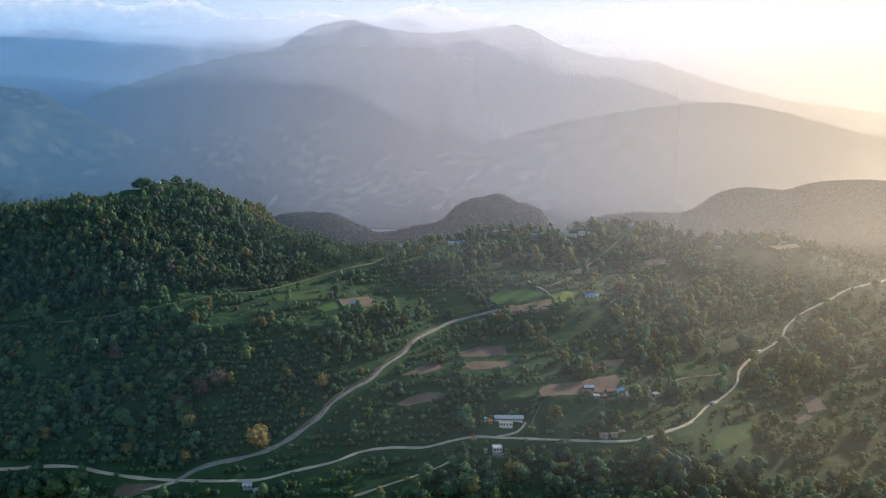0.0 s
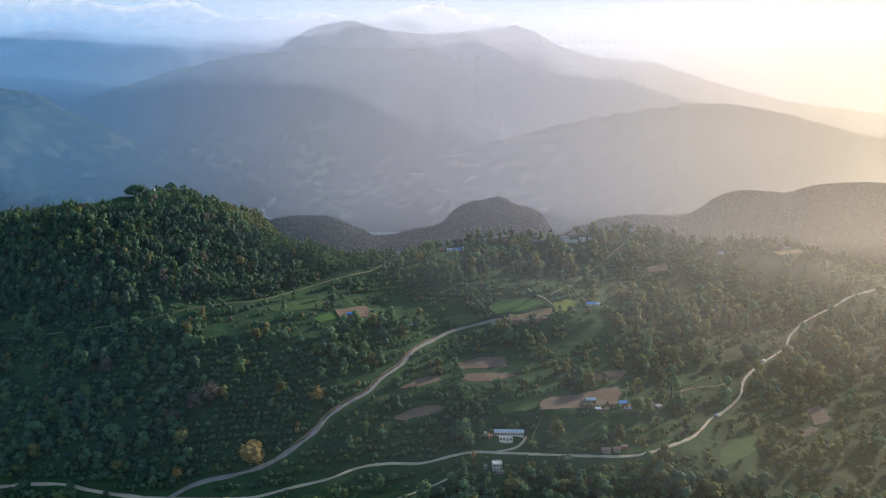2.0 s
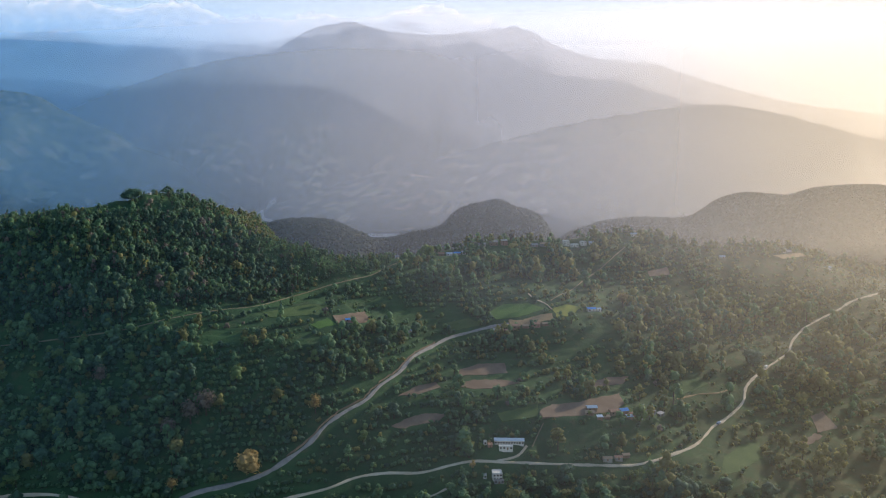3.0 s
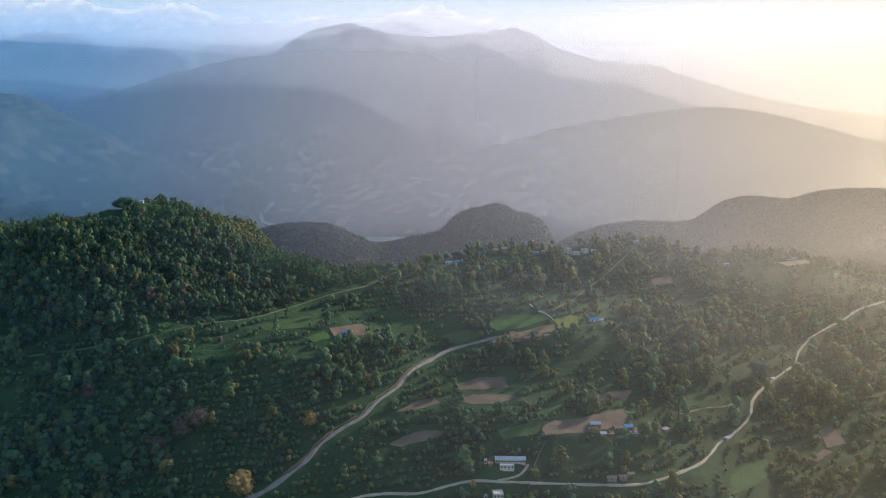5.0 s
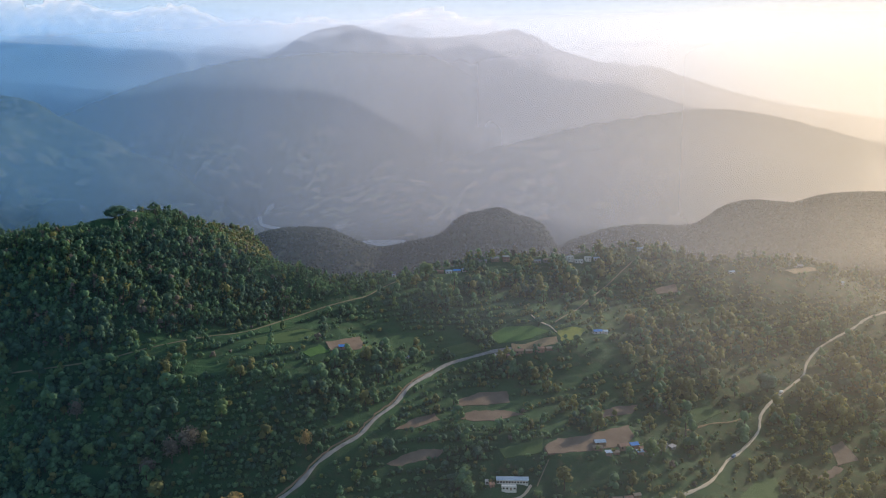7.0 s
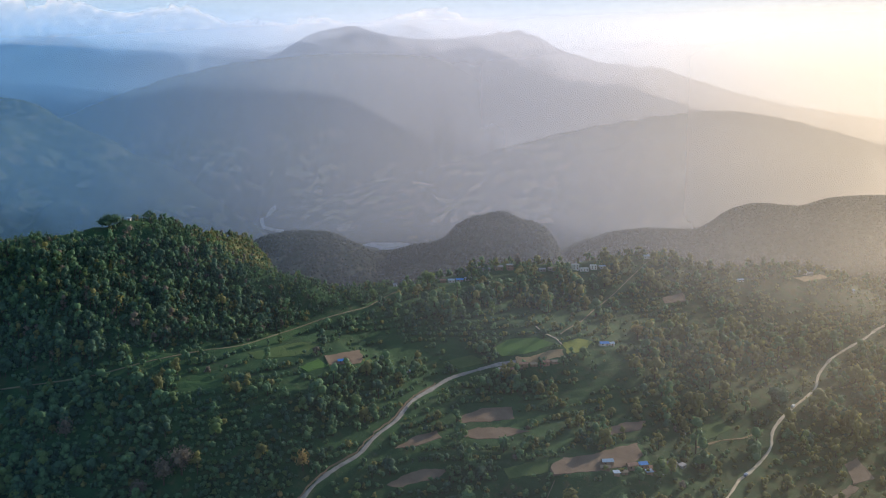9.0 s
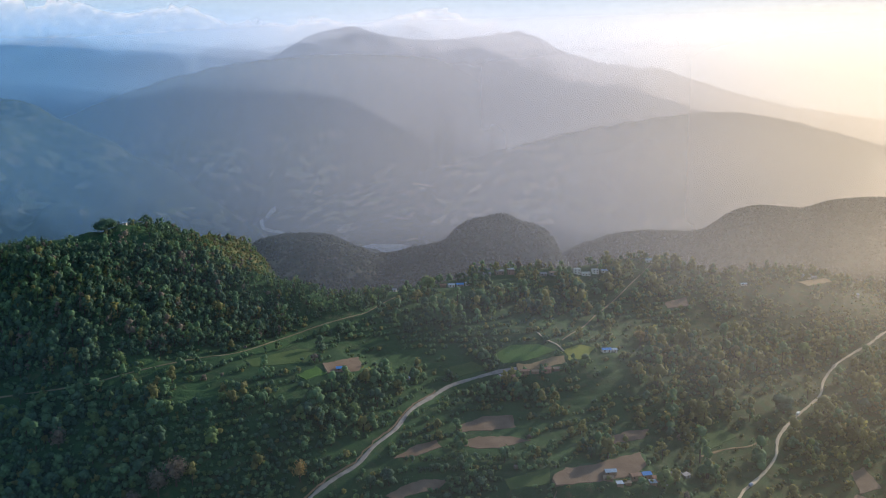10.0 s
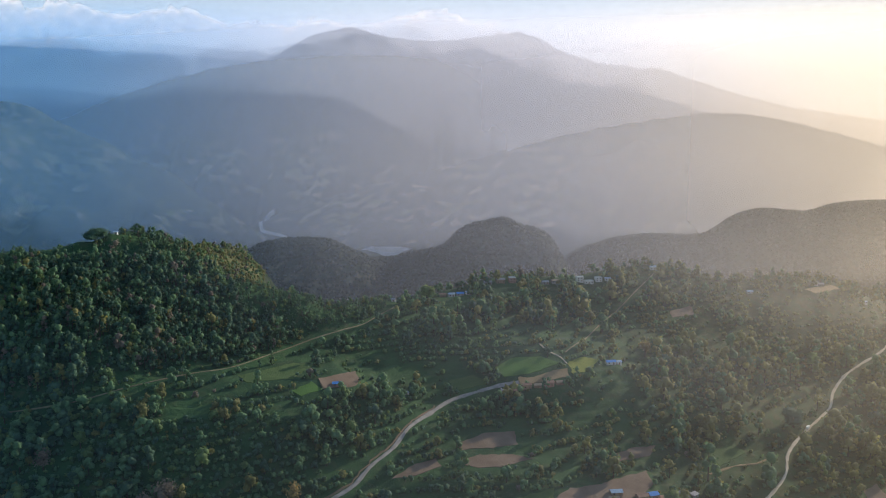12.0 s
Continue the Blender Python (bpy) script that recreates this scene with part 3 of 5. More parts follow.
def crown_shape(rng, cards, lobes, height, radius, low, card, core=0.74):
    """A crown of uneven leaf clumps with sprays standing out of them; returns quads and the clumps' centres."""
    parts, centres = [], []
    for k in range(lobes):
        a, r = 6.283 * (k + rng.uniform(-0.3, 0.3)) / max(1, lobes - 1), radius * rng.uniform(0.30, 0.52) if lobes > 1 else 0
        z = rng.uniform(low + 0.14 * (height - low), low + 0.64 * (height - low)) if k else height - radius * 0.74
        if k == 0:
            r *= 0.25
        s = radius * (rng.uniform(0.40, 0.70) if k else 0.68)
        centres.append((np.array([r * math.cos(a), r * math.sin(a), z]), s))
    for c, s in centres:
        flat = np.array([1, 1, rng.uniform(0.78, 1.12)])
        cv, cf = (BALL_V, BALL_F) if cards > 200 else (DOME_V, DOME_F)
        turned = rng.uniform(0, 6.283)
        cv = cv @ np.array([[math.cos(turned), math.sin(turned), 0], [-math.sin(turned), math.cos(turned), 0], [0, 0, 1]])
        bump = 1 + rng.uniform(-0.20, 0.20, len(cv))[:, None]
        parts.append((c + cv * s * core * bump * flat, cf))
        for _ in range(max(4, cards // lobes)):
            d = rng.normal(0, 1, 3)
            d[2] = d[2] * 0.9 + 0.35
            d /= np.linalg.norm(d)
            p = c + d * s * flat * rng.uniform(0.80, 1.12)
            if p[2] < low * 0.75:
                continue
            nrm = d + rng.normal(0, 0.55, 3)
            nrm /= np.linalg.norm(nrm)
            u = np.cross(nrm, rng.normal(0, 1, 3))
            u /= np.linalg.norm(u) + 1e-9
            w = np.cross(nrm, u)
            k = card * rng.uniform(0.55, 1.10)
            q = np.array([p - u * k, p - w * k * rng.uniform(0.4, 0.8) + nrm * 0.1 * k, p + u * k * rng.uniform(0.7, 1.0), p + w * k * rng.uniform(0.4, 0.8) + nrm * 0.1 * k])
            parts.append((q, np.array([[0, 1, 2, 3]])))
    return join(parts), centres


def trunk_shape(rng, height, radius, centres, limbs):
    if height < 4:
        return tube([(0, 0, -0.5), (0, 0, height * 0.5)], [radius, radius * 0.5], 3)
    parts = [tube([(0, 0, -0.6), (0.05, 0, height * 0.3), (rng.uniform(-0.2, 0.2), rng.uniform(-0.2, 0.2), height * 0.72)], [radius * 1.3, radius, radius * 0.4])]
    for c, s in centres[:limbs]:
        b = np.array([0, 0, height * rng.uniform(0.25, 0.45)])
        parts.append(tube([b, b * 0.4 + c * 0.6 + (0, 0, 0.2), c + (0, 0, s * 0.5)], [radius * 0.55, radius * 0.4, radius * 0.15], 4))
    return join(parts)


def tree_kind(seed, cards, lobes, height, radius, low, card, core=0.74, limbs=0, girth=0.2):
    rng = np.random.RandomState(seed)
    crown, centres = crown_shape(rng, cards, lobes, height, radius, low, card, core)
    return crown, trunk_shape(rng, height, girth, centres, limbs)


# full trees for the near slope, lighter ones for the far slope
ROUND = [tree_kind(10 + k, 70, 5 + k % 3, 6.6 + 0.6 * k, 3.0 + 0.15 * k, 1.2, 0.55) for k in range(6)]
TALL = [tree_kind(20 + k, 80, 8, 9.0 + k, 2.8, 0.9, 0.55) for k in range(4)]
BUSH = [tree_kind(30 + k, 16, 2 + k % 2, 3.0, 1.9, 0.2, 0.50) for k in range(4)]
BARE = [tree_kind(40 + k, 460, 9, 10.0, 3.6, 2.6, 0.46, core=0.50, limbs=9, girth=0.28) for k in range(2)]
ROUND_FAR = [tree_kind(50 + k, 24, 4, 6.2 + 0.5 * k, 3.2, 0.7, 0.66) for k in range(6)]
TALL_FAR = [tree_kind(60 + k, 26, 5, 8.6 + k, 2.8, 0.9, 0.66) for k in range(4)]
BUSH_FAR = [tree_kind(70 + k, 8, 2, 3.0, 2.0, 0.2, 0.60) for k in range(4)]
WOOD_FAR = [tree_kind(75 + k, 42, 3 + k % 2, 6.4 + 0.9 * k, 2.7 + 0.14 * k, 0.2, 0.66, core=0.62) for k in range(6)]


def planted(name, shapes, spots, leaf, label):
    """All of spots (x, y, z, turn, scale, shape number) as one mesh of many plants."""
    vs, fs, ss, n = [], [], [], 0
    for k, ((cv, cf), (tv, tf)) in enumerate(shapes):
        v, f = join([(cv, cf), (tv, tf)])
        slot = np.r_[np.zeros(len(cf), int), np.ones(len(tf), int)]
        p = spots[spots[:, 5] == k]
        if not len(p):
            continue
        c, s, size = np.cos(p[:, 3])[:, None], np.sin(p[:, 3])[:, None], p[:, 4][:, None]
        x = (v[:, 0] * c - v[:, 1] * s) * size + p[:, :1]
        y = (v[:, 0] * s + v[:, 1] * c) * size + p[:, 1:2]
        z = v[:, 2] * size + p[:, 2:3]
        vs.append(np.stack([x, y, z], -1).reshape(-1, 3))
        fs.append((f[None] + (np.arange(len(p)) * len(v))[:, None, None]).reshape(-1, 4) + n)
        ss.append(np.tile(slot, len(p)))
        n += len(p) * len(v)
    if n:
        return tagged(mesh_object(name, np.concatenate(vs), np.concatenate(fs), [leaf, BARK], np.concatenate(ss)), label, "vegetation", kind="stuff")


rng = np.random.RandomState(7)
N = 120000
y, x = rng.uniform(455, 1215, N), rng.uniform(-760, 760, N)
area = 1520.0 * 760 / N
crest = np.interp(x, CREST_X, CREST_Y)
wood = forest(x, y)
lift = base_height(x, y) + 1.5 * ripple(x, y, 170, 5, 2)
fr = lift / STEP - np.floor(lift / STEP)
clump = ripple(x, y, 75, 8, 4)
thick = ripple(x, y, 190, 6, 3)
edge = np.exp(-((fr - 0.60) / 0.10) ** 2)
west = np.clip((-158 - x) / 45, 0, 1) * np.clip((660 - y) / 60, 0, 1)
south = np.clip((545 - y) / 30, 0, 1) * np.clip((x + 60) / 60, 0, 1)
top_edge = np.exp(-((y - crest + 10) / 35) ** 2)
# groves and open meadows on the plan: x, y, radius
GROVES = [(-75, 648, 16), (-54, 648, 18), (-40, 678, 16), (-86, 618, 14), (41, 712, 15), (62, 713, 12), (84, 716, 12), (-28, 712, 12), (-1, 814, 22), (43, 853, 26), (95, 870, 26), (150, 880, 24), (200, 800, 22), (265, 795, 26),
          (320, 880, 30), (205, 723, 20), (291, 1040, 34), (226, 1005, 36), (67, 622, 9), (15, 559, 12), (86, 515, 18), (189, 650, 20), (244, 719, 18), (215, 535, 22), (-33, 507, 12), (170, 552, 18), (-188, 542, 14),
          (10, 630, 8), (358, 760, 26), (420, 820, 30), (460, 900, 36), (150, 930, 26), (240, 850, 26), (110, 650, 16), (-230, 590, 20)]
MEADOWS = [(-119, 712, 14), (-136, 690, 15), (-92, 668, 13), (-105, 640, 12), (-177, 622, 14), (113, 708, 13), (131, 729, 14), (266, 900, 14), (-50, 759, 15), (-34, 745, 13), (148, 697, 12), (9, 755, 14), (94, 703, 8), (53, 601, 11),
           (239, 603, 18), (319, 653, 14), (-225, 539, 11), (-75, 530, 8), (-35, 539, 7), (95, 578, 16), (110, 585, 12), (-316, 575, 16), (459, 860, 12), (-14, 519, 9), (200, 770, 12), (235, 880, 14), (180, 850, 14), (60, 690, 10), (150, 745, 12)]
grove = sum(np.exp(-(np.hypot(x - gx, y - gy) / gr) ** 4) for gx, gy, gr in GROVES).clip(0, 1)
meadow = sum(np.exp(-(np.hypot((x - gx) / 1.5, y - gy) / (0.72 * gr)) ** 4) for gx, gy, gr in MEADOWS).clip(0, 1)
farm_trees = 1.5 * np.clip(np.clip(1.2 * (clump - 0.10), 0, 1) + 0.30 * np.clip(thick, 0, 1), 0.02, 1) * (0.22 + 0.78 * edge)
farm_trees *= 0.50 + 0.20 * np.clip((x - 150) / 80, 0, 1)
farm_trees = np.maximum(farm_trees, 0.9 * west * np.clip(0.8 + 0.7 * clump, 0.2, 1.2) + 0.85 * south * np.clip(0.7 + 0.9 * clump, 0.15, 1.2) + 0.40 * top_edge)
orchard = (np.hypot((x + 140) / 48, (y - 588) / 46) < 1) | (np.hypot((x - 95) / 60, (y - 582) / 24) < 1)
farm_trees = np.where(orchard, 0.12, np.maximum(farm_trees, np.where(x > 150, 0.62, 0.95) * grove * np.clip(0.75 + 0.9 * clump, 0.25, 1.1))) * (1 - 0.93 * meadow)
keep_tree = np.where(wood > 0.5, 0.80 + 0.45 * clump + 0.3 * thick, farm_trees) * area / np.where(wood > 0.5, 12, 34)
keep_bush = np.where(wood > 0.5, 0.62, (0.45 * edge * np.clip(0.68 + 0.6 * thick, 0.15, 1) + 0.04 + 0.3 * np.clip(clump, 0, 1) + 0.16 * np.clip((x - 170) / 60, 0, 1) * np.clip(0.5 + thick, 0, 1)) * (1 - 0.93 * meadow)) * area / 22
hilltop = np.hypot((x + 350) / 90, (y - 778) / 20) < 1
keep_tree = np.where(hilltop, 0.16 * keep_tree, keep_tree)
keep_tree = np.where((np.hypot((x + 300) / 40, (y - 790) / 26) < 1), 0.3 * keep_tree, keep_tree)
sunny = (x > -275) & (x < -158) & (y > np.interp(x, [-275, -240, -215, -190, -160], [850, 815, 793, 790, 795]))
keep_tree, keep_bush = np.where(sunny, 0.22 * keep_tree, keep_tree), np.where(sunny, 1.6 * keep_bush, keep_bush)
draw = rng.uniform(0, 1, N)
is_tree, is_bush = draw < keep_tree, (draw >= keep_tree) & (draw < keep_tree + keep_bush)
ok = (is_tree | is_bush) & (np.abs(x) < 0.60 * y + 40) & (y < crest + np.where((x > -262) & (x < -175), 75, 26)) & (road_distance(x, y) > np.where(is_tree, 2.6, 1.4))
# low verges before the roads
ok &= (rng.uniform(0, 1, N) < np.where((x < -150) & (y > 560), 0.8, 0.12)) | ((road_distance(x, y + 6) > 1.5) & ((road_distance(x, y + 11) > 0.8) | ~is_tree))
for _, _, _, poly in FIELDS:
    ok &= (polygon_distance(x, y, poly) > 1.2) & ((polygon_distance(x, y + 5, poly) > 0) | ~is_tree)
HOUSE_SPOTS = [(49.8, 565.6, 14), (39.7, 535.2, 9), (120.4, 609.4, 8), (140.1, 610.1, 10), (160.2, 621.3, 10), (-79.7, 676.2, 6), (150.9, 781.6, 8), (59.9, 732.9, 10), (79.8, 734.1, 10), (97.8, 739.3, 9), (12.1, 894.2, 14), (60.9, 937.8, 12), (76.1, 941.6, 7), (119.6, 952.7, 9), (165.5, 972.4, 17),
               (127.7, 560.4, 9), (-134.8, 494.2, 6), (488.8, 1101.5, 8), (373.9, 1037, 8), (-293.1, 800.5, 5), (-48.6, 852.5, 5), (122.1, 591.2, 4)]
for hx, hy, hr in HOUSE_SPOTS:
    hr *= 0.65 if hy < 850 else 1.0
    # clear round the house and before it
    ok &= (np.hypot(x - hx, (y - hy)) > hr) & (np.hypot(x - hx, (y - hy + 9)) > hr * 0.7) & ((hy < 850) | (np.abs(x - hx) > hr) | (y > hy) | (y < hy - 32))
CLEAR_SPOTS = [(-133.3, 527.7, 11), (195.1, 830.5, 10), (-170.7, 559.8, 6), (-180, 552.7, 6), (-192.5, 541.9, 6), (-254.6, 477.4, 8), (-134, 494, 9), (40, 530, 8), (127, 560, 7), (-94, 576, 6)]
for hx, hy, hr in CLEAR_SPOTS:
    ok &= (np.hypot(x - hx, y - hy) > hr) & (np.hypot(x - hx, y - hy + 13) > hr)
# orderly rows of small trees along the terrace edges
row_x, row_y = [], []
yy = np.arange(472.0, 1010.0, 1.0)
for cx in np.arange(-430.0, 560.0, 4.1):
    cxx = cx + rng.uniform(-1.1, 1.1)
    xx = cxx + 0 * yy
    q = (base_height(xx, yy) + 1.5 * ripple(xx, yy, 170, 5, 2)) / STEP - 0.58
    hits = np.nonzero(np.diff(np.floor(q)) != 0)[0]
    row_x.extend([cxx] * len(hits))
    row_y.extend(yy[hits] + rng.uniform(-0.7, 0.7, len(hits)))
row_x, row_y = np.array(row_x), np.array(row_y)
row_ok = (forest(row_x, row_y) < 0.3) & (row_y < np.interp(row_x, CREST_X, CREST_Y)) & (np.abs(row_x) < 0.60 * row_y + 40) & (road_distance(row_x, row_y) > 2.2)
row_ok &= sum(np.exp(-(np.hypot((row_x - gx) / 1.5, row_y - gy) / (0.72 * gr)) ** 4) for gx, gy, gr in MEADOWS) < 0.4
row_ok &= (road_distance(row_x, row_y + 6) > 1.0) & (rng.uniform(0, 1, len(row_x)) < np.where((np.hypot((row_x + 140) / 48, (row_y - 588) / 46) < 1) | (np.hypot((row_x - 95) / 60, (row_y - 582) / 24) < 1), 0.95, 1.0) * np.clip(np.where(np.hypot((row_x + 140) / 48, (row_y - 588) / 46) < 1, 1.0, 0.0) + np.where(row_x > 140, 0.45, 0.95) + 0.75 * ripple(row_x, row_y, 130, 9, 3), 0.05, 0.99))
for _, _, _, poly in FIELDS:
    row_ok &= polygon_distance(row_x, row_y, poly) > 1.0
for hx, hy, hr in [*HOUSE_SPOTS, *CLEAR_SPOTS]:
    row_ok &= (np.hypot(row_x - hx, row_y - hy) > hr * 0.8) & ((hy < 850) | (np.abs(row_x - hx) > hr) | (row_y > hy) | (row_y < hy - 32)) & (np.hypot(row_x - hx, row_y - hy + 10) > hr * 0.6)
row_x, row_y = row_x[row_ok], row_y[row_ok]
x, y, is_tree, wood, thick, clump, fr = (a[ok] for a in (x, y, is_tree, wood, thick, clump, fr))
in_row = np.r_[np.zeros(len(x), bool), np.ones(len(row_x), bool)]
small = in_row & (rng.uniform(0, 1, len(in_row)) < 0.84)
x, y = np.r_[x, row_x], np.r_[y, row_y]
is_tree = np.r_[is_tree, np.ones(len(row_x), bool)] & ~small
wood, thick, clump, fr = (np.r_[a, np.zeros(len(row_x))] for a in (wood, thick, clump, fr))
z = ground_height(x, y) - 0.15
M = len(x)
turn, pick = rng.uniform(0, 6.283, M), rng.uniform(0, 1, M)
low = np.interp(y - np.interp(x, CREST_X, CREST_Y), [-60, -10], [1.0, 0.72]) * np.where(wood > 0.5, np.interp(y - np.interp(x, CREST_X, CREST_Y), [-50, -5], [1.0, 0.75]), 1.0)
low = np.where(in_row & is_tree, 0.66, low)
size = low * np.where(is_tree, rng.normal(1.0, np.where(wood > 0.5, 0.34, 0.34), M), rng.normal(0.95, 0.22, M)).clip(0.45, 1.8) * np.where(wood > 0.5, 1.07, np.where(is_tree, 1.22 + 0.30 * np.clip((y - 620) / 160, 0, 1), 1.28))
size *= np.where(small, 1.28, 1.0)
size *= np.where((x > -335) & (x < -190) & (y > 785), 0.70, 1.0) * np.where((x > -190) & (x < -145) & (y > 815), 0.62, 1.0)
size *= np.where((x > 165) & (x < 345) & (y > 955), 1.1, 1.0) * np.where((x > 140) & is_tree & ~in_row & (y < 950), 1.25, 1.0)
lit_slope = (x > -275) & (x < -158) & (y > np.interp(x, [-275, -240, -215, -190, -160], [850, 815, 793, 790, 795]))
size = np.where(lit_slope, np.where(is_tree, 0.75, 1.35) * rng.normal(1.0, 0.25, M).clip(0.5, 1.6), size)
east = np.clip((x - 10) / 210, 0, 1) * np.clip((y - 490) / 90, 0.25, 1)
hue_names = np.array(["green", "dark", "olive", "brown", "bright", "gold"])
# olive share grows eastward, leaf colour standing for warm sun on the crowns
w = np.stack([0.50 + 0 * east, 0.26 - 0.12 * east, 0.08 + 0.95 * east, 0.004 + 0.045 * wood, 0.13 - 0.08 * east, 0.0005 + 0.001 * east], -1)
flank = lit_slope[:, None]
# more olive and gold on the lit flank, sunlight put into leaf colour
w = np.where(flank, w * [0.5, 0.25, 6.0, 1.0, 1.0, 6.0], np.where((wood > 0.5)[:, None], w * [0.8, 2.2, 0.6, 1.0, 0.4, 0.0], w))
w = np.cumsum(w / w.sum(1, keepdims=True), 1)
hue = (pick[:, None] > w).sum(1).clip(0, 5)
tall = is_tree & ~in_row & (rng.uniform(0, 1, M) < np.where(wood > 0.5, 0.30, 0.20 + 0.15 * east) * np.where(y > np.interp(x, CREST_X, CREST_Y) - 40, 0.3, 1.0))
near_first = np.argsort(np.hypot(x - 20, y - 470) + np.where(is_tree, 0, 1e5))
single = np.zeros(M, bool)
single[near_first[:280]] = True
far = y > 640

SHAPES = {("round", False): ROUND, ("tall", False): TALL, ("bush", False): BUSH, ("round", True): ROUND_FAR, ("tall", True): TALL_FAR, ("bush", True): BUSH_FAR, ("wood", True): WOOD_FAR, ("wood", False): WOOD_FAR}
STUFF_LABEL = {"round": "{} broadleaf trees dotted over the terraced hillside", "tall": "tall {} trees standing among the hillside woods", "bush": "low {} bushes in rows along the terrace edges", "wood": "dense {} woodland canopy on the hill"}
HUE_WORD = {"green": "mid green", "dark": "dark green", "olive": "olive green", "brown": "dry brown", "bright": "fresh green", "gold": "golden yellow"}
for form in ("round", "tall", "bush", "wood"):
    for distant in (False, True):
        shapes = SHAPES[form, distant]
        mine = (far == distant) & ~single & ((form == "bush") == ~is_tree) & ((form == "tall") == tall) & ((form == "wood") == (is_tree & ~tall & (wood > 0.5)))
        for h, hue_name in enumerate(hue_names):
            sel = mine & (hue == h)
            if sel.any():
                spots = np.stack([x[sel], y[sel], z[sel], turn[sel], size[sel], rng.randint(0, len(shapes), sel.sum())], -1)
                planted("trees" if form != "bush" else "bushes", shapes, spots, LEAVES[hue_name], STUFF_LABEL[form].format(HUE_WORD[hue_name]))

part_meshes = {}


def part_mesh(name, shape, mat):
    v, f = shape
    me = bpy.data.meshes.new(name)
    me.from_pydata([tuple(p) for p in v], [], [tuple(int(i) for i in q) for q in f])
    me.materials.append(mat)
    return me


def single_tree(name, shape_key, shape, hue_name, px, py, scale, angle, label, group="", pz=None):
    if (shape_key, hue_name) not in part_meshes:
        part_meshes[shape_key, hue_name] = part_mesh("crown", shape[0], LEAVES[hue_name]), part_mesh("trunk", shape[1], BARK)
    crown_me, trunk_me = part_meshes[shape_key, hue_name]
    base = new(name)
    base.matrix_world = Matrix.LocRotScale((px, py, spot(px, py) - 0.1 if pz is None else pz), Euler((0, 0, angle)), (scale, scale, scale))
    for part_name, me in (("crown", crown_me), ("trunk", trunk_me)):
        new(part_name, me).parent = base
    return tagged(base, label, "tree", group)


for i in np.nonzero(single)[0]:
    form = "tall" if tall[i] else "round"
    shapes = SHAPES[form, False]
    k = int(rng.randint(0, len(shapes)))
    hn = str(hue_names[hue[i]])
    word = "tall slim" if tall[i] else ("small round" if size[i] < 0.85 else "round")
    single_tree("tree", (form, k), shapes[k], hn, x[i], y[i], size[i], turn[i], f"{word} {HUE_WORD[hn]} broadleaf tree on the terraced slope", "trees on the near slope", z[i])

# trees that stand out
BIG = tree_kind(80, 420, 7, 12.5, 7.2, 1.6, 0.75, limbs=4, girth=0.5)
SPREAD = tree_kind(83, 620, 13, 14.5, 9.0, 0.6, 0.80, limbs=5, girth=0.6)
SPREAD = ((SPREAD[0][0] * [1.0, 1.0, 0.62], SPREAD[0][1]), (SPREAD[1][0] * [1.0, 1.0, 0.62], SPREAD[1][1]))
OVAL = tree_kind(84, 320, 6, 12.0, 4.6, 1.4, 0.62, limbs=3, girth=0.4)
DOME = tree_kind(81, 320, 5, 8.5, 5.2, 0.8, 0.60, limbs=3, girth=0.4)
PLUME = tree_kind(82, 220, 5, 14.0, 3.4, 2.0, 0.62, limbs=3, girth=0.3)
for name, key, shape, hn, px, py, scale, label in (
    ("golden_tree", "dome", DOME, "gold", -133.3, 527.7, 2.1, "broad golden-brown tree beside the gravel road"),
    ("yellow_tree", "oval", OVAL, "gold", 195.1, 830.5, 1.5, "round yellow tree standing above the terraces"),
    ("banyan_tree", "spread", SPREAD, "dark", -309.5, 789.0, 1.35, "broad dark spreading tree on the hilltop"),
    ("ridge_tree", "dome", DOME, "bright", -16.2, 884.1, 1.75, "large round pale green tree on the saddle"),
    ("mango_tree", "big", BIG, "dark", 311.4, 764.8, 1.55, "large dark round tree beside the dirt track"),
    ("bare_tree", "bare0", BARE[0], "brown", -170.7, 559.8, 2.1, "tall half-bare brown tree on the wooded slope"),
    ("bare_tree", "bare1", BARE[1], "brown", -180, 552.7, 1.9, "tall half-bare brown tree on the wooded slope"),
    ("bare_tree", "bare0", BARE[0], "brown", -192.5, 541.9, 1.7, "half-bare greyish brown tree on the wooded slope"),
    ("bare_tree", "bare1", BARE[1], "brown", -252.8, 574.5, 1.6, "half-bare greyish brown tree on the wooded slope"),
    ("bare_tree", "bare1", BARE[1], "gold", -94, 576, 1.5, "half-bare golden tree above the gravel road"),
    ("bare_tree", "bare0", BARE[0], "gold", -179, 507.2, 1.1, "small half-bare golden tree beside the junction"),
    ("bright_tree", "dome", DOME, "bright", -254.6, 477.4, 1.5, "fresh green leafy tree below the track"),
    ("golden_tree", "plume", PLUME, "gold", 22.8, 543.6, 0.62, "small golden tree beside the dirt track"),
    ("ridge_tree", "plume", PLUME, "olive", 60, 938, 1.10, "tall olive tree behind the ridge houses"),
    ("ridge_tree", "plume", PLUME, "brown", 85.4, 955.3, 1.05, "tall brownish tree behind the ridge houses"),
    ("bamboo_clump", "plume", PLUME, "green", 5.9, 587.4, 0.95, "feathery green bamboo clump beside the field"),
    ("bamboo_clump", "plume", PLUME, "green", 17.8, 571.3, 0.90, "feathery green bamboo clump beside the school"),
    ("bamboo_clump", "plume", PLUME, "dark", 11.9, 564.5, 0.85, "feathery dark green bamboo clump beside the school"),
):
    single_tree(name, key, shape, hn, px, py, scale, 1.7 * px, label)

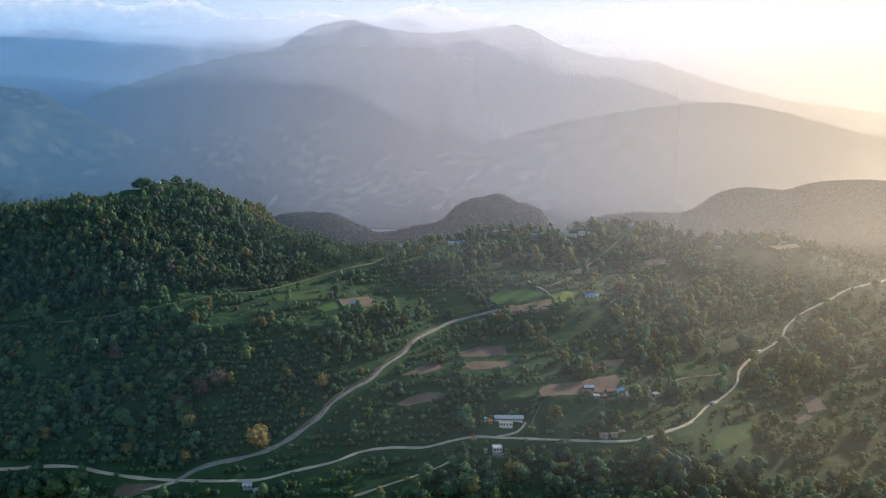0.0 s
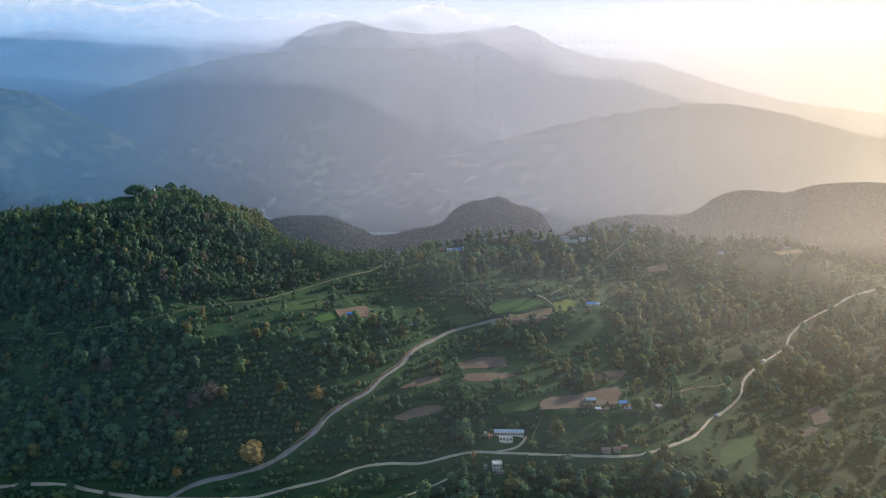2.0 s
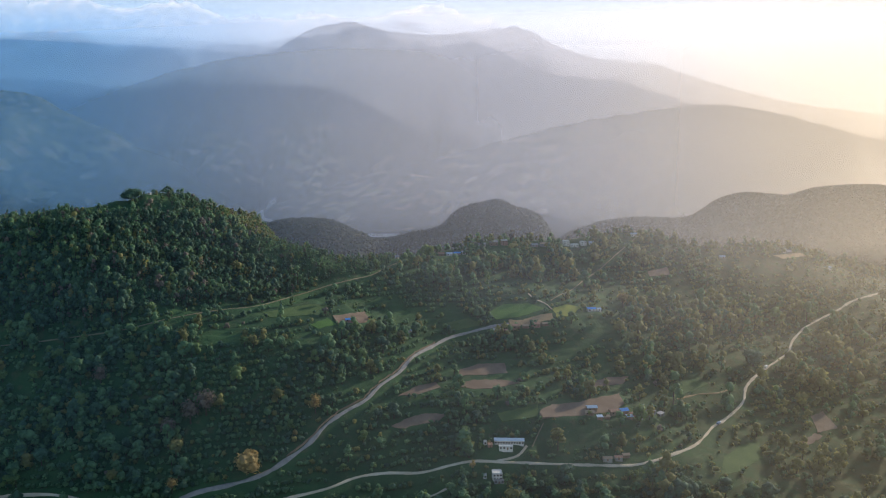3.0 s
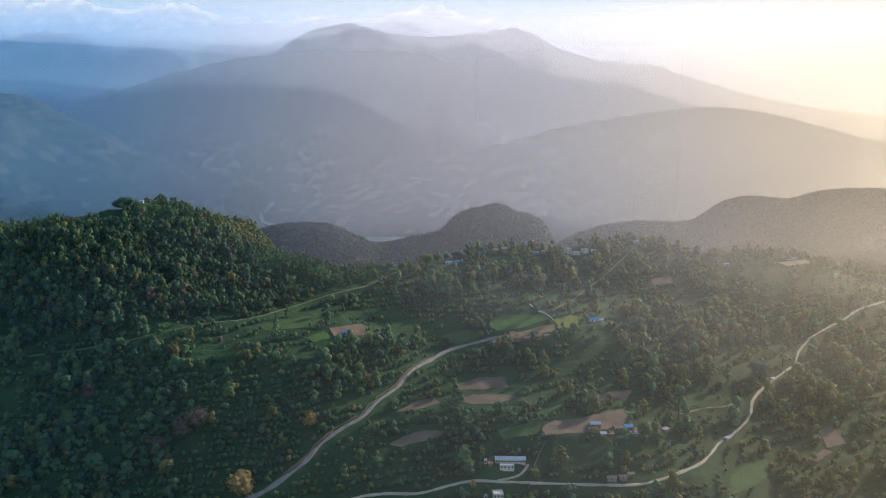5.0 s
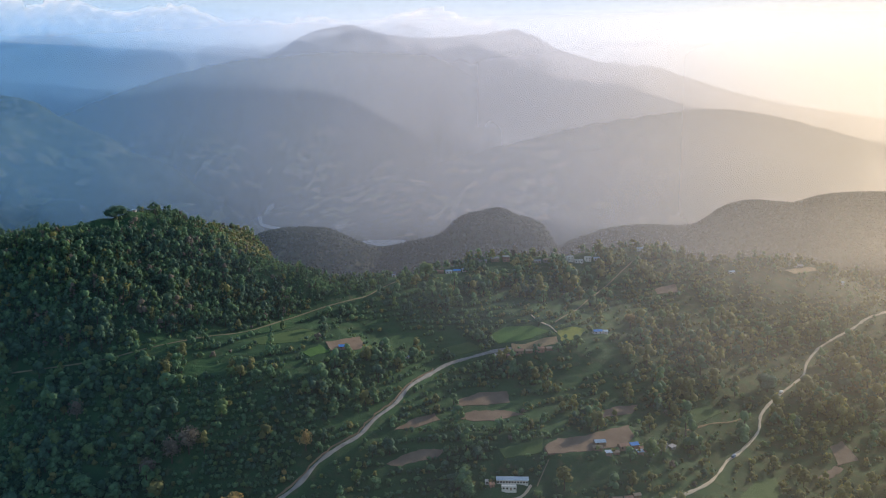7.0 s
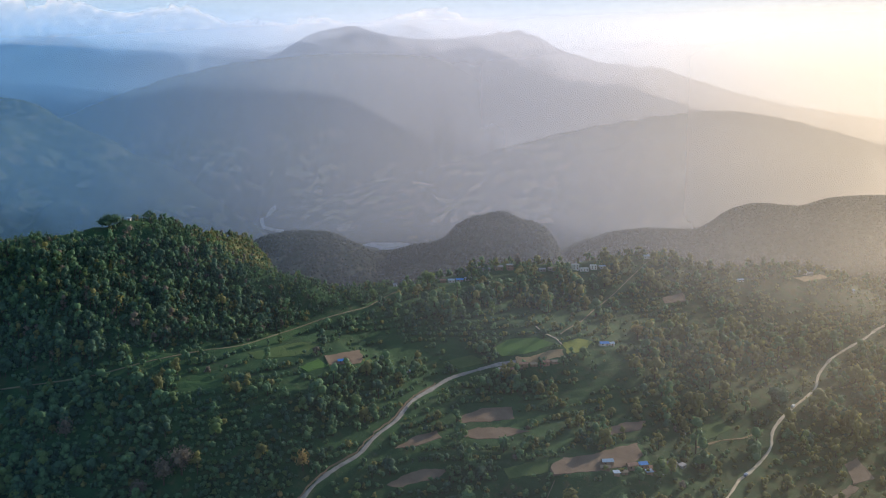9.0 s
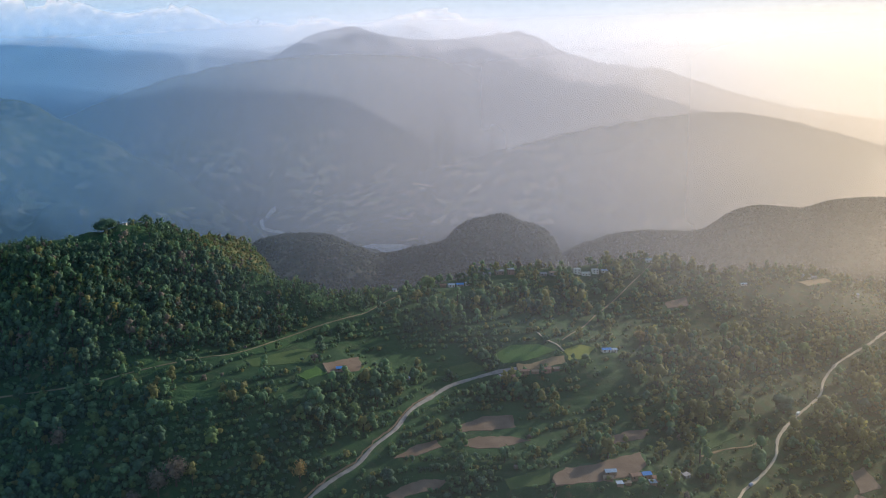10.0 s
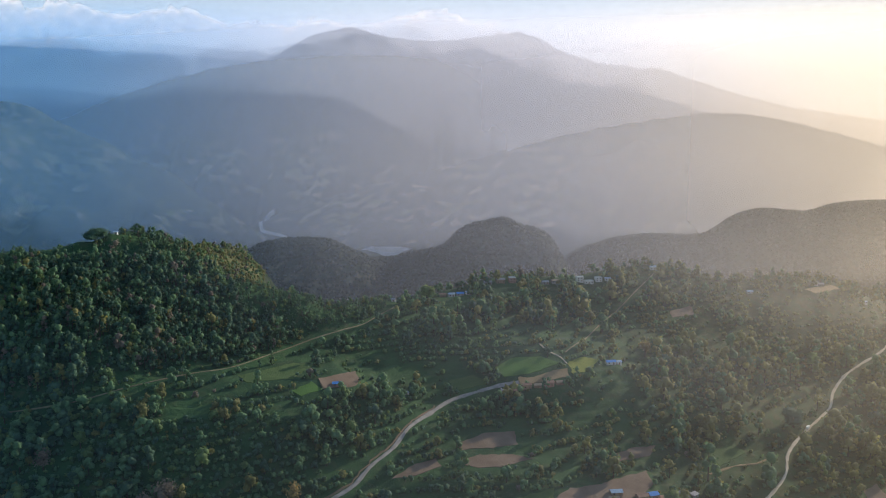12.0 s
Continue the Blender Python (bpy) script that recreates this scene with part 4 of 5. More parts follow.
# far woods on the hills across the valley
FAR_BALL = [((DOME_V * [1, 1, 0.9] * (1 + np.random.RandomState(90 + k).uniform(-0.2, 0.2, (18, 1))) * 4.4 + (0, 0, 1.6), DOME_F), tube([(0, 0, -1), (0, 0, 2)], [0.4, 0.3], 3)) for k in range(4)]
fx, fy = rng.uniform(-620, 1300, 42000), rng.uniform(1480, 2040, 42000)
fz = ground_height(fx, fy)
sel = (fz > 55) & (np.abs(fx) < 0.62 * fy) & (fy < 1990) & (rng.uniform(0, 1, 42000) < 0.62 + 0.3 * ripple(fx, fy, 80, 3))
fx, fy, fz = fx[sel], fy[sel], fz[sel]
planted("far_trees", FAR_BALL, np.stack([fx, fy, fz - 0.8, rng.uniform(0, 6.28, len(fx)), rng.uniform(0.6, 1.15, len(fx)), rng.randint(0, 4, len(fx))], -1), LEAF_FAR, "dark green forest covering the hills across the valley")


# ---- houses ----
def plaster(name, a, b):
    return material(name, lambda n, p: principled(n, n.mix(n.math("ADD", n.math("MULTIPLY", n.noise(p, 0.7, 4.0), 0.7), n.math("MULTIPLY", n.noise(p, 6.0, 3.0), 0.3)), a, b), 0.85, n.noise(p, 8.0), 0.3, 0.03))


def sheet_metal(name, a, b, rough=0.8):
    def build(n, p):
        obj = n.add("ShaderNodeTexCoord").outputs["Object"]
        ribs = n.add("ShaderNodeTexWave", {"Vector": obj, "Scale": 3.0}).outputs["Fac"]
        worn = n.ramp(n.noise(p, 0.8, 5.0, 0.7), 0.45, 0.75)
        return principled(n, n.mix(worn, a, b), rough, ribs, 0.5, 0.04, spec=0.2)
    return material(name, build)


WHITEWASH = plaster("whitewash", (0.46, 0.43, 0.39), (0.66, 0.63, 0.58))
MUD_WALL = plaster("mud_wall", (0.17, 0.115, 0.08), (0.28, 0.20, 0.14))
BRICK_WALL = plaster("brick_wall", (0.22, 0.12, 0.09), (0.34, 0.21, 0.16))
GREY_WALL = plaster("cement_wall", (0.20, 0.19, 0.18), (0.32, 0.31, 0.29))
PALE_TIN = sheet_metal("pale_blue_tin", (0.33, 0.41, 0.50), (0.46, 0.52, 0.58))
BLUE_TIN = sheet_metal("blue_tin", (0.06, 0.22, 0.55), (0.12, 0.30, 0.60))
RUST_TIN = sheet_metal("rusty_tin", (0.26, 0.15, 0.10), (0.40, 0.27, 0.20), 0.8)
GREY_TIN = sheet_metal("grey_tin", (0.26, 0.26, 0.27), (0.38, 0.38, 0.39))
THATCH = plaster("thatch", (0.22, 0.16, 0.10), (0.36, 0.28, 0.19))
CONCRETE = plaster("concrete_roof", (0.42, 0.41, 0.39), (0.60, 0.59, 0.56))
DARK_GLASS = material("window_dark", lambda n, p: principled(n, n.mix(n.noise(p, 1.0), (0.02, 0.022, 0.025), (0.05, 0.05, 0.05)), 0.25, spec=0.5))
WOOD = plaster("painted_wood", (0.14, 0.08, 0.05), (0.24, 0.15, 0.09))
BLUE_WOOD = plaster("blue_painted_wood", (0.12, 0.20, 0.30), (0.20, 0.30, 0.40))


def box(bm, x0, x1, y0, y1, z0, z1):
    v = [bm.verts.new(p) for p in ((x0, y0, z0), (x1, y0, z0), (x1, y1, z0), (x0, y1, z0), (x0, y0, z1), (x1, y0, z1), (x1, y1, z1), (x0, y1, z1))]
    for f in ((3, 2, 1, 0), (4, 5, 6, 7), (0, 1, 5, 4), (1, 2, 6, 5), (2, 3, 7, 6), (3, 0, 4, 7)):
        bm.faces.new([v[i] for i in f])


def part(name, bm, mat, parent, label=""):
    me = bpy.data.meshes.new(name)
    bmesh.ops.recalc_face_normals(bm, faces=bm.faces)
    bm.to_mesh(me)
    bm.free()
    me.materials.append(mat)
    ob = new(name, me)
    ob.parent = parent
    return tagged(ob, label)


def boxes(*dims):
    bm = bmesh.new()
    for d in dims:
        box(bm, *d)
    return bm


def roof_mesh(kind, w, d, h, over, rise):
    bm = bmesh.new()
    t = 0.14
    if kind == "flat":
        box(bm, -w / 2 - over, w / 2 + over, -d / 2 - over, d / 2 + over, h, h + 0.22)
        for x0, x1, y0, y1 in ((-w / 2, w / 2, -d / 2, -d / 2 + 0.15), (-w / 2, w / 2, d / 2 - 0.15, d / 2), (-w / 2, -w / 2 + 0.15, -d / 2 + 0.15, d / 2 - 0.15), (w / 2 - 0.15, w / 2, -d / 2 + 0.15, d / 2 - 0.15)):
            box(bm, x0, x1, y0, y1, h + 0.22, h + 0.75)
        return bm
    a, b = w / 2 + over, d / 2 + over
    line = [(-b, h - rise * over / (d / 2)), (0, h + rise), (b, h - rise * over / (d / 2))] if kind == "gable" else [(-b, h), (b, h + rise)]
    rows = []
    for x in (-a, a):
        rows.append([bm.verts.new((x, y, z + 0.02)) for y, z in line] + [bm.verts.new((x, y, z + 0.02 + t)) for y, z in reversed(line)])
    k = len(rows[0])
    for i in range(k):
        j = (i + 1) % k
        bm.faces.new((rows[0][i], rows[0][j], rows[1][j], rows[1][i]))
    half = k // 2
    for r in rows:
        for i in range(half - 1):
            bm.faces.new((r[i], r[i + 1], r[k - 2 - i], r[k - 1 - i]))
    return bm


def wall_mesh(kind, w, d, h, rise):
    bm = bmesh.new()
    box(bm, -w / 2, w / 2, -d / 2, d / 2, -1.6, h)
    if kind == "gable":
        for x in (-w / 2, w / 2 - 0.25):
            v = [bm.verts.new((xx, y, z)) for xx in (x, x + 0.25) for y, z in ((-d / 2, h), (d / 2, h), (0, h + rise - 0.03))]
            bm.faces.new(v[:3])
            bm.faces.new(v[5:2:-1])
            for i in range(3):
                j = (i + 1) % 3
                bm.faces.new((v[i], v[j], v[j + 3], v[i + 3]))
    if kind == "shed":
        box(bm, -w / 2, w / 2, d / 2 - 0.25, d / 2, h, h + rise * 0.88)
    return bm


def house(name, px, py, turn_deg, w, d, h, kind, wall, roof, label, windows=3, storeys=1, rise=None, over=0.5, door=True, trim=WOOD, pz=None):
    """A small house facing the viewer's valley (its front looks towards -y)."""
    w, d, h, over = 0.84 * w, 0.84 * d, 0.86 * h, 0.4 if over > 0.4 else over
    rise = d * 0.24 if rise is None else 0.84 * rise
    base = new(name)
    base.matrix_world = pose(px, py, (spot(px, py) if pz is None else pz) + 0.05, 0, 0, turn_deg)
    body = part("wall", wall_mesh(kind, w, d, h, rise), wall, base)
    part("roof", roof_mesh(kind, w, d, h, over, rise), roof, base)
    each = h / storeys
    for s in range(storeys):
        n = windows
        for k in range(n):
            cx = -w / 2 + (k + 0.5) * w / n
            z0 = s * each + 0.9
            if door and s == 0 and k == n // 2:
                part("door", boxes((cx - 0.5, cx + 0.5, -d / 2 - 0.06, -d / 2 - 0.003, 0.0, 2.0)), trim, base)
                continue
            ww = min(1.1, 0.55 * w / n)
            win = part("window", boxes((cx - ww / 2 - 0.1, cx + ww / 2 + 0.1, -d / 2 - 0.05, -d / 2 - 0.003, z0 - 0.1, z0), (cx - ww / 2 - 0.1, cx + ww / 2 + 0.1, -d / 2 - 0.05, -d / 2 - 0.003, z0 + 1.1, z0 + 1.2),
                                       (cx - ww / 2 - 0.1, cx - ww / 2, -d / 2 - 0.05, -d / 2 - 0.003, z0, z0 + 1.1), (cx + ww / 2, cx + ww / 2 + 0.1, -d / 2 - 0.05, -d / 2 - 0.003, z0, z0 + 1.1)), trim, base)
            part("pane", boxes((cx - ww / 2, cx + ww / 2, -d / 2 - 0.025, -d / 2 - 0.003, z0, z0 + 1.1)), DARK_GLASS, win)
    return tagged(base, label, "house", "houses on the hillside")


school_z = spot(49.9, 568.1)
house("school_building", 50.9, 569.5, -2, 26, 6.5, 3.5, "gable", WHITEWASH, PALE_TIN, "long whitewashed school under a pale blue tin roof", 11, door=False, rise=1.3, pz=school_z)
house("school_annex", 47.8, 560.2, -2, 12, 4.5, 2.6, "flat", WHITEWASH, CONCRETE, "low white flat-roofed annex below the school", 4, over=0.1, pz=school_z - 0.6)
house("shed", 32.9, 567.1, 5, 2.6, 2.6, 2.8, "flat", WHITEWASH, CONCRETE, "tiny whitewashed hut beside the school", 1, door=False, over=0.1)
house("shed", 36.3, 563, 10, 3.6, 3.0, 2.4, "shed", BRICK_WALL, RUST_TIN, "small rusty brick shed beside the school", 1, door=True, rise=0.5)
house("villa", 39.8, 537.5, 4, 7.8, 7.8, 5.8, "flat", WHITEWASH, CONCRETE, "two-storey white house with a flat concrete roof", 3, 2, over=0.25, pz=spot(39.7, 536.4))
house("porch", 40.7, 531.0, 4, 8.0, 3.0, 1.9, "flat", GREY_WALL, GREY_WALL, "low grey porch block below the white house", 3, over=0.2)
house("shed", 31.3, 538.7, 10, 2.6, 2.6, 3.0, "flat", WHITEWASH, CONCRETE, "tiny white water-tank hut beside the villa", 1, door=False, over=0.1)
# the hamlet below the ploughed field
for px, py, turn_deg, w, d, h, kind, wall, roof, label, n in (
    (120.3, 612, 6, 9.5, 6.0, 3.6, "gable", MUD_WALL, PALE_TIN, "mud-walled house under a pale tin roof", 3),
    (138.3, 611.8, 14, 9.0, 6.0, 4.2, "gable", MUD_WALL, RUST_TIN, "mud-walled house under a rusty brown roof", 3),
    (146.8, 615.8, 16, 8.0, 6.5, 4.8, "gable", BRICK_WALL, BLUE_TIN, "brick house under a bright blue tin roof", 3),
    (155.6, 619.7, 20, 8.5, 6.0, 4.4, "gable", BRICK_WALL, RUST_TIN, "brick house under a rusty brown roof", 3),
    (167.1, 622, 25, 6.5, 5.0, 3.2, "gable", WHITEWASH, BLUE_TIN, "small white house under a blue tin roof", 2),
    (172.9, 630.2, 30, 9.0, 4.5, 3.0, "shed", GREY_WALL, GREY_TIN, "long grey shed under a grey tin roof", 3),
    (183.8, 639.6, 38, 7.0, 4.0, 2.8, "shed", GREY_WALL, GREY_TIN, "low grey shed under a grey tin roof", 2),
    (159.2, 613.3, 12, 5.0, 4.0, 2.8, "shed", WHITEWASH, PALE_TIN, "small white shed under a pale tin roof", 2),
    (149.2, 605.2, 10, 5.5, 4.0, 2.6, "shed", MUD_WALL, PALE_TIN, "small mud shed under a pale blue roof", 2),
    (124.2, 598.4, 6, 5.0, 3.6, 2.4, "shed", MUD_WALL, PALE_TIN, "small shed with a shining tin roof", 2),
    (117.3, 604.2, -4, 8.0, 5.5, 3.0, "gable", MUD_WALL, THATCH, "mud house under a brown thatched roof", 3),
    (129.3, 604, 12, 9.0, 5.0, 2.8, "gable", MUD_WALL, THATCH, "low mud cowshed under a thatched roof", 3),
    # low roofs beside the track
    (122.6, 561.1, 3, 8.0, 5.0, 2.8, "gable", GREY_WALL, THATCH, "low stone shed under a grey-brown roof", 2),
    (131.2, 563.3, 5, 6.5, 4.5, 2.6, "gable", GREY_WALL, RUST_TIN, "low stone shed under a rusty roof", 2),
    (137.8, 567.6, 10, 6.0, 4.5, 2.8, "gable", MUD_WALL, THATCH, "low mud shed under a thatched roof", 2),
    # single huts
    (-79.7, 677.3, 12, 8.5, 5.0, 3.2, "gable", BRICK_WALL, BLUE_TIN, "brick hut under a blue tin roof beside a field", 3),
    (-28.2, 707, 0, 4.0, 3.5, 2.6, "gable", WHITEWASH, PALE_TIN, "tiny white hut among the trees", 1),
    (151.9, 783.6, 8, 10.0, 6.0, 3.6, "gable", WHITEWASH, BLUE_TIN, "white house under a blue tin roof by a green field", 3),
    (159.7, 785.8, 14, 5.0, 5.0, 3.4, "gable", WHITEWASH, PALE_TIN, "small white house under a pale tin roof", 2),
    (-133.7, 496.3, 8, 7.0, 3.8, 2.2, "shed", GREY_WALL, PALE_TIN, "roadside stall under a pale blue tin roof", 3),
    (-126.6, 492.7, 20, 5.0, 3.5, 2.6, "shed", GREY_WALL, GREY_TIN, "roadside stall under a grey tin roof", 2),
    # the row below the stubble field
    (52.9, 728.6, 8, 9.0, 5.0, 3.6, "gable", MUD_WALL, GREY_TIN, "mud house under a grey tin roof beside the road", 3),
    (61.9, 727.2, 4, 7.0, 5.0, 3.4, "gable", BRICK_WALL, RUST_TIN, "brick house under a rusty roof beside the road", 3),
    (70.8, 728.6, 6, 8.5, 5.5, 4.6, "gable", MUD_WALL, RUST_TIN, "two-storey mud house under a rusty roof", 3),
    (79.9, 730.4, 6, 7.0, 5.0, 3.4, "gable", MUD_WALL, THATCH, "mud house under a thatched roof", 2),
    (89.8, 732.4, 10, 9.0, 5.5, 4.8, "gable", BRICK_WALL, RUST_TIN, "two-storey brick house under a rusty roof", 3),
    (98.8, 736.0, 14, 7.0, 5.0, 3.4, "gable", MUD_WALL, THATCH, "mud house under a thatched roof beside a tree", 2),
    # the ridge village
    (-0, 892.3, 10, 8.0, 5.5, 3.6, "gable", MUD_WALL, RUST_TIN, "mud house under a rusty roof on the ridge", 2),
    (9.1, 895.3, 12, 8.0, 5.5, 3.8, "gable", WHITEWASH, PALE_TIN, "white house under a pale tin roof on the ridge", 3),
    (18.2, 899.2, 10, 9.0, 5.5, 4.0, "gable", GREY_WALL, BLUE_TIN, "grey house under a blue tin roof on the ridge", 3),
    (27.3, 902.1, 12, 8.0, 5.0, 3.6, "gable", WHITEWASH, PALE_TIN, "white house under a pale roof on the ridge", 3),
    (48.6, 930.4, 12, 10.0, 6.0, 4.4, "gable", GREY_WALL, GREY_TIN, "grey house under a tin roof on the ridge", 3),
    (62.9, 938.7, 14, 11.0, 6.5, 6.0, "gable", MUD_WALL, GREY_TIN, "two-storey mud house under a grey roof on the ridge", 4),
    (76.1, 943.7, 10, 8.5, 7.5, 8.5, "flat", BRICK_WALL, CONCRETE, "three-storey brick house with a flat roof", 3),
    (113.6, 950.4, 14, 9.0, 6.0, 3.8, "gable", GREY_WALL, GREY_TIN, "grey stone house under a tin roof on the ridge", 3),
    (124.7, 954, 10, 9.0, 6.0, 3.8, "gable", GREY_WALL, THATCH, "grey stone house under a brown roof on the ridge", 3),
    (155.3, 970.9, 6, 9.0, 7.0, 7.5, "flat", WHITEWASH, CONCRETE, "tall white flat-roofed house on the ridge", 3),
    (165.3, 968.9, 8, 12.0, 6.0, 4.4, "flat", WHITEWASH, CONCRETE, "long white flat-roofed house on the ridge", 4),
    (177.6, 976, 6, 9.0, 6.5, 6.4, "flat", WHITEWASH, CONCRETE, "white two-storey house on the ridge", 3),
    (188.8, 980, 10, 8.0, 5.5, 4.0, "gable", WHITEWASH, PALE_TIN, "white house under a pale tin roof on the ridge", 3),
    (254.6, 1033.9, 10, 9.0, 6.0, 5.0, "gable", WHITEWASH, PALE_TIN, "pale house among the ridge trees", 3),
    (374.1, 1033.5, 10, 9.0, 5.0, 3.4, "gable", WHITEWASH, PALE_TIN, "long pale house on the eastern slope", 5),
    (478.6, 1089.5, 10, 11.0, 7.0, 6.0, "gable", WHITEWASH, PALE_TIN, "white house above a tan field", 3),
    (488.5, 1091.4, 14, 9.0, 6.0, 4.0, "gable", GREY_WALL, GREY_TIN, "grey house above a tan field", 3),
    (536.1, 1072.7, 14, 9.0, 5.0, 3.4, "gable", WHITEWASH, PALE_TIN, "long pale house on the far slope", 4),
    (-48.7, 856.6, 0, 4.5, 4.0, 3.2, "gable", WHITEWASH, GREY_TIN, "small white hut on the saddle", 1),
    (-294.5, 797.8, 8, 4.0, 3.2, 2.8, "gable", WHITEWASH, PALE_TIN, "small white shrine on the hilltop", 1),
):
    h, n = (0.78 if py > 880 else 0.80) * h, max(1, n - 1)
    house("house" if w > 5.2 else "hut", px, py, turn_deg, w, d, h, kind, wall, roof, label, n, storeys=max(1, round(h / 3.3)))


# ---- parked trucks ----
TRUCK_WHITE = material("white_paint", lambda n, p: principled(n, n.mix(n.noise(p, 1.5), (0.66, 0.66, 0.64), (0.80, 0.80, 0.79)), 0.35, spec=0.5))
TRUCK_BLUE = material("blue_paint", lambda n, p: principled(n, n.mix(n.noise(p, 1.5), (0.07, 0.12, 0.22), (0.12, 0.18, 0.30)), 0.35, spec=0.5))
RUBBER = material("rubber", lambda n, p: principled(n, n.mix(n.noise(p, 5.0), (0.015, 0.015, 0.015), (0.04, 0.04, 0.04)), 0.9))


def truck(px, py, turn_deg, body_mat, label):
    base = new("truck")
    base.matrix_world = pose(px, py, spot(px, py) + 0.38, 0, 0, turn_deg)
    part("cargo_bed", boxes((-1.0, 1.0, -3.0, 0.9, 0.75, 2.4)), body_mat, base)
    cab = part("cab", boxes((-0.95, 0.95, 1.0, 2.6, 0.55, 1.4), (-0.9, 0.9, 1.05, 2.3, 1.4, 2.2)), TRUCK_WHITE, base)
    part("windscreen", boxes((-0.8, 0.8, 2.304, 2.34, 1.45, 2.1)), DARK_GLASS, cab)
    part("chassis", boxes((-0.5, 0.5, -2.8, 2.4, 0.45, 0.7)), RUBBER, base)
    for sx in (-0.85, 0.85):
        for sy in (-2.0, 1.8):
            bm = bmesh.new()
            bmesh.ops.create_cone(bm, segments=14, radius1=0.45, radius2=0.45, depth=0.3, cap_ends=True, matrix=pose(sx, sy, 0.45, 0, 90, 0))
            part("wheel", bm, RUBBER, base)
    return tagged(base, label, "truck")


truck(325.9, 767.9, -38, TRUCK_WHITE, "white truck parked on the dirt track")
truck(236.2, 647.7, -40, TRUCK_BLUE, "dark blue and white truck on the dirt track")


# ---- the river in the valley ----
def river_patch(name, pts, mat, z, label):
    bm = bmesh.new()
    top = [bm.verts.new((px, py, z)) for px, py in pts]
    low = [bm.verts.new((px, py, z - 3)) for px, py in pts]
    bm.faces.new(top)
    for i in range(len(top)):
        j = (i + 1) % len(top)
        bm.faces.new((top[j], top[i], low[i], low[j]))
    bmesh.ops.recalc_face_normals(bm, faces=bm.faces)
    me = bpy.data.meshes.new(name)
    bm.to_mesh(me)
    bm.free()
    me.materials.append(mat)
    return tagged(new(name, me), label, "river", kind="structure")


river_patch("water", [(-291, 2768), (-256, 2860), (-95, 2925), (-118, 2784), (-151, 2670), (-164, 2440), (-191, 2577), (-228, 2683)], WATER, 15.2, "pale braided river on the valley floor")
tagged(ribbon("river_stream", smooth_line([(-742, 3443), (-778, 3400), (-756, 3240), (-730, 3165), (-682, 3121), (-623, 3083), (-566, 2959)], 25.0), 13.0, SAND, 4.0, "", 60, far_height), "pale braided stream bed winding down the side valley", "river", kind="structure")
river_patch("river_sand", [(-252, 2790), (-215, 2850), (-150, 2880), (-135, 2800), (-165, 2700), (-205, 2690)], SAND, 16.0, "pale sandbank beside the river")
river_patch("water", [(395, 2801), (430, 2751), (560, 2812), (532, 2895), (452, 2847)], WATER, 15.2, "distant gleaming bend of the river")


# ---- evening haze over the slopes and valleys, as upright tinted sheets ----
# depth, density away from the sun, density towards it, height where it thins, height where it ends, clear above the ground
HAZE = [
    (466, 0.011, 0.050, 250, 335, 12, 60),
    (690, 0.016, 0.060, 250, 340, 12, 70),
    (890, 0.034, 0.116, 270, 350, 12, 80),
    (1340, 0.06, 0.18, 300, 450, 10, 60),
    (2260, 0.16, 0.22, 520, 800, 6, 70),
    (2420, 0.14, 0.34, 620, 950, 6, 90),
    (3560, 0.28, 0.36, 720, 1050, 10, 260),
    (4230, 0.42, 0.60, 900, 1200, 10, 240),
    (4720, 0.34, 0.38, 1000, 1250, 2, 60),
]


def haze_sheet(y, left, right, z_full, z_none, low, clear):
    w = min(0.62 * y + 260, 3100)
    xs, zs = np.linspace(-w, w, 181), np.linspace(-20, z_none, 71)
    gx, gz = np.meshgrid(xs, zs)
    gy = y + 0.0 * gx
    n, m = gx.shape
    i = (np.arange(n - 1)[:, None] * m + np.arange(m - 1)).ravel()
    ob = mesh_object("haze", np.stack([gx, gy, gz], -1).reshape(-1, 3), np.stack([i, i + 1, i + m + 1, i + m], -1), [HAZE_AIR], smooth=True)

    def soft(v, a, b):
        s = np.clip((v - a) / (b - a), 0, 1)
        return s * s * (3 - 2 * s)
    # place across the view, which sets the painted blue-to-warm airlight tint
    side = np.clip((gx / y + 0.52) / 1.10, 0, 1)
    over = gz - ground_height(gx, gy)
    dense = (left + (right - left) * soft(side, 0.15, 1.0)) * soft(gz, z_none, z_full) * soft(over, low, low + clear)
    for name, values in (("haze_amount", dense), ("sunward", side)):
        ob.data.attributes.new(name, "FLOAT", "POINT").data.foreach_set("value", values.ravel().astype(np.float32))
    return tagged(ob, "upright sheet of thin evening haze with a painted sun tint", "haze", kind="structure")


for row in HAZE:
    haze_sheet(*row)


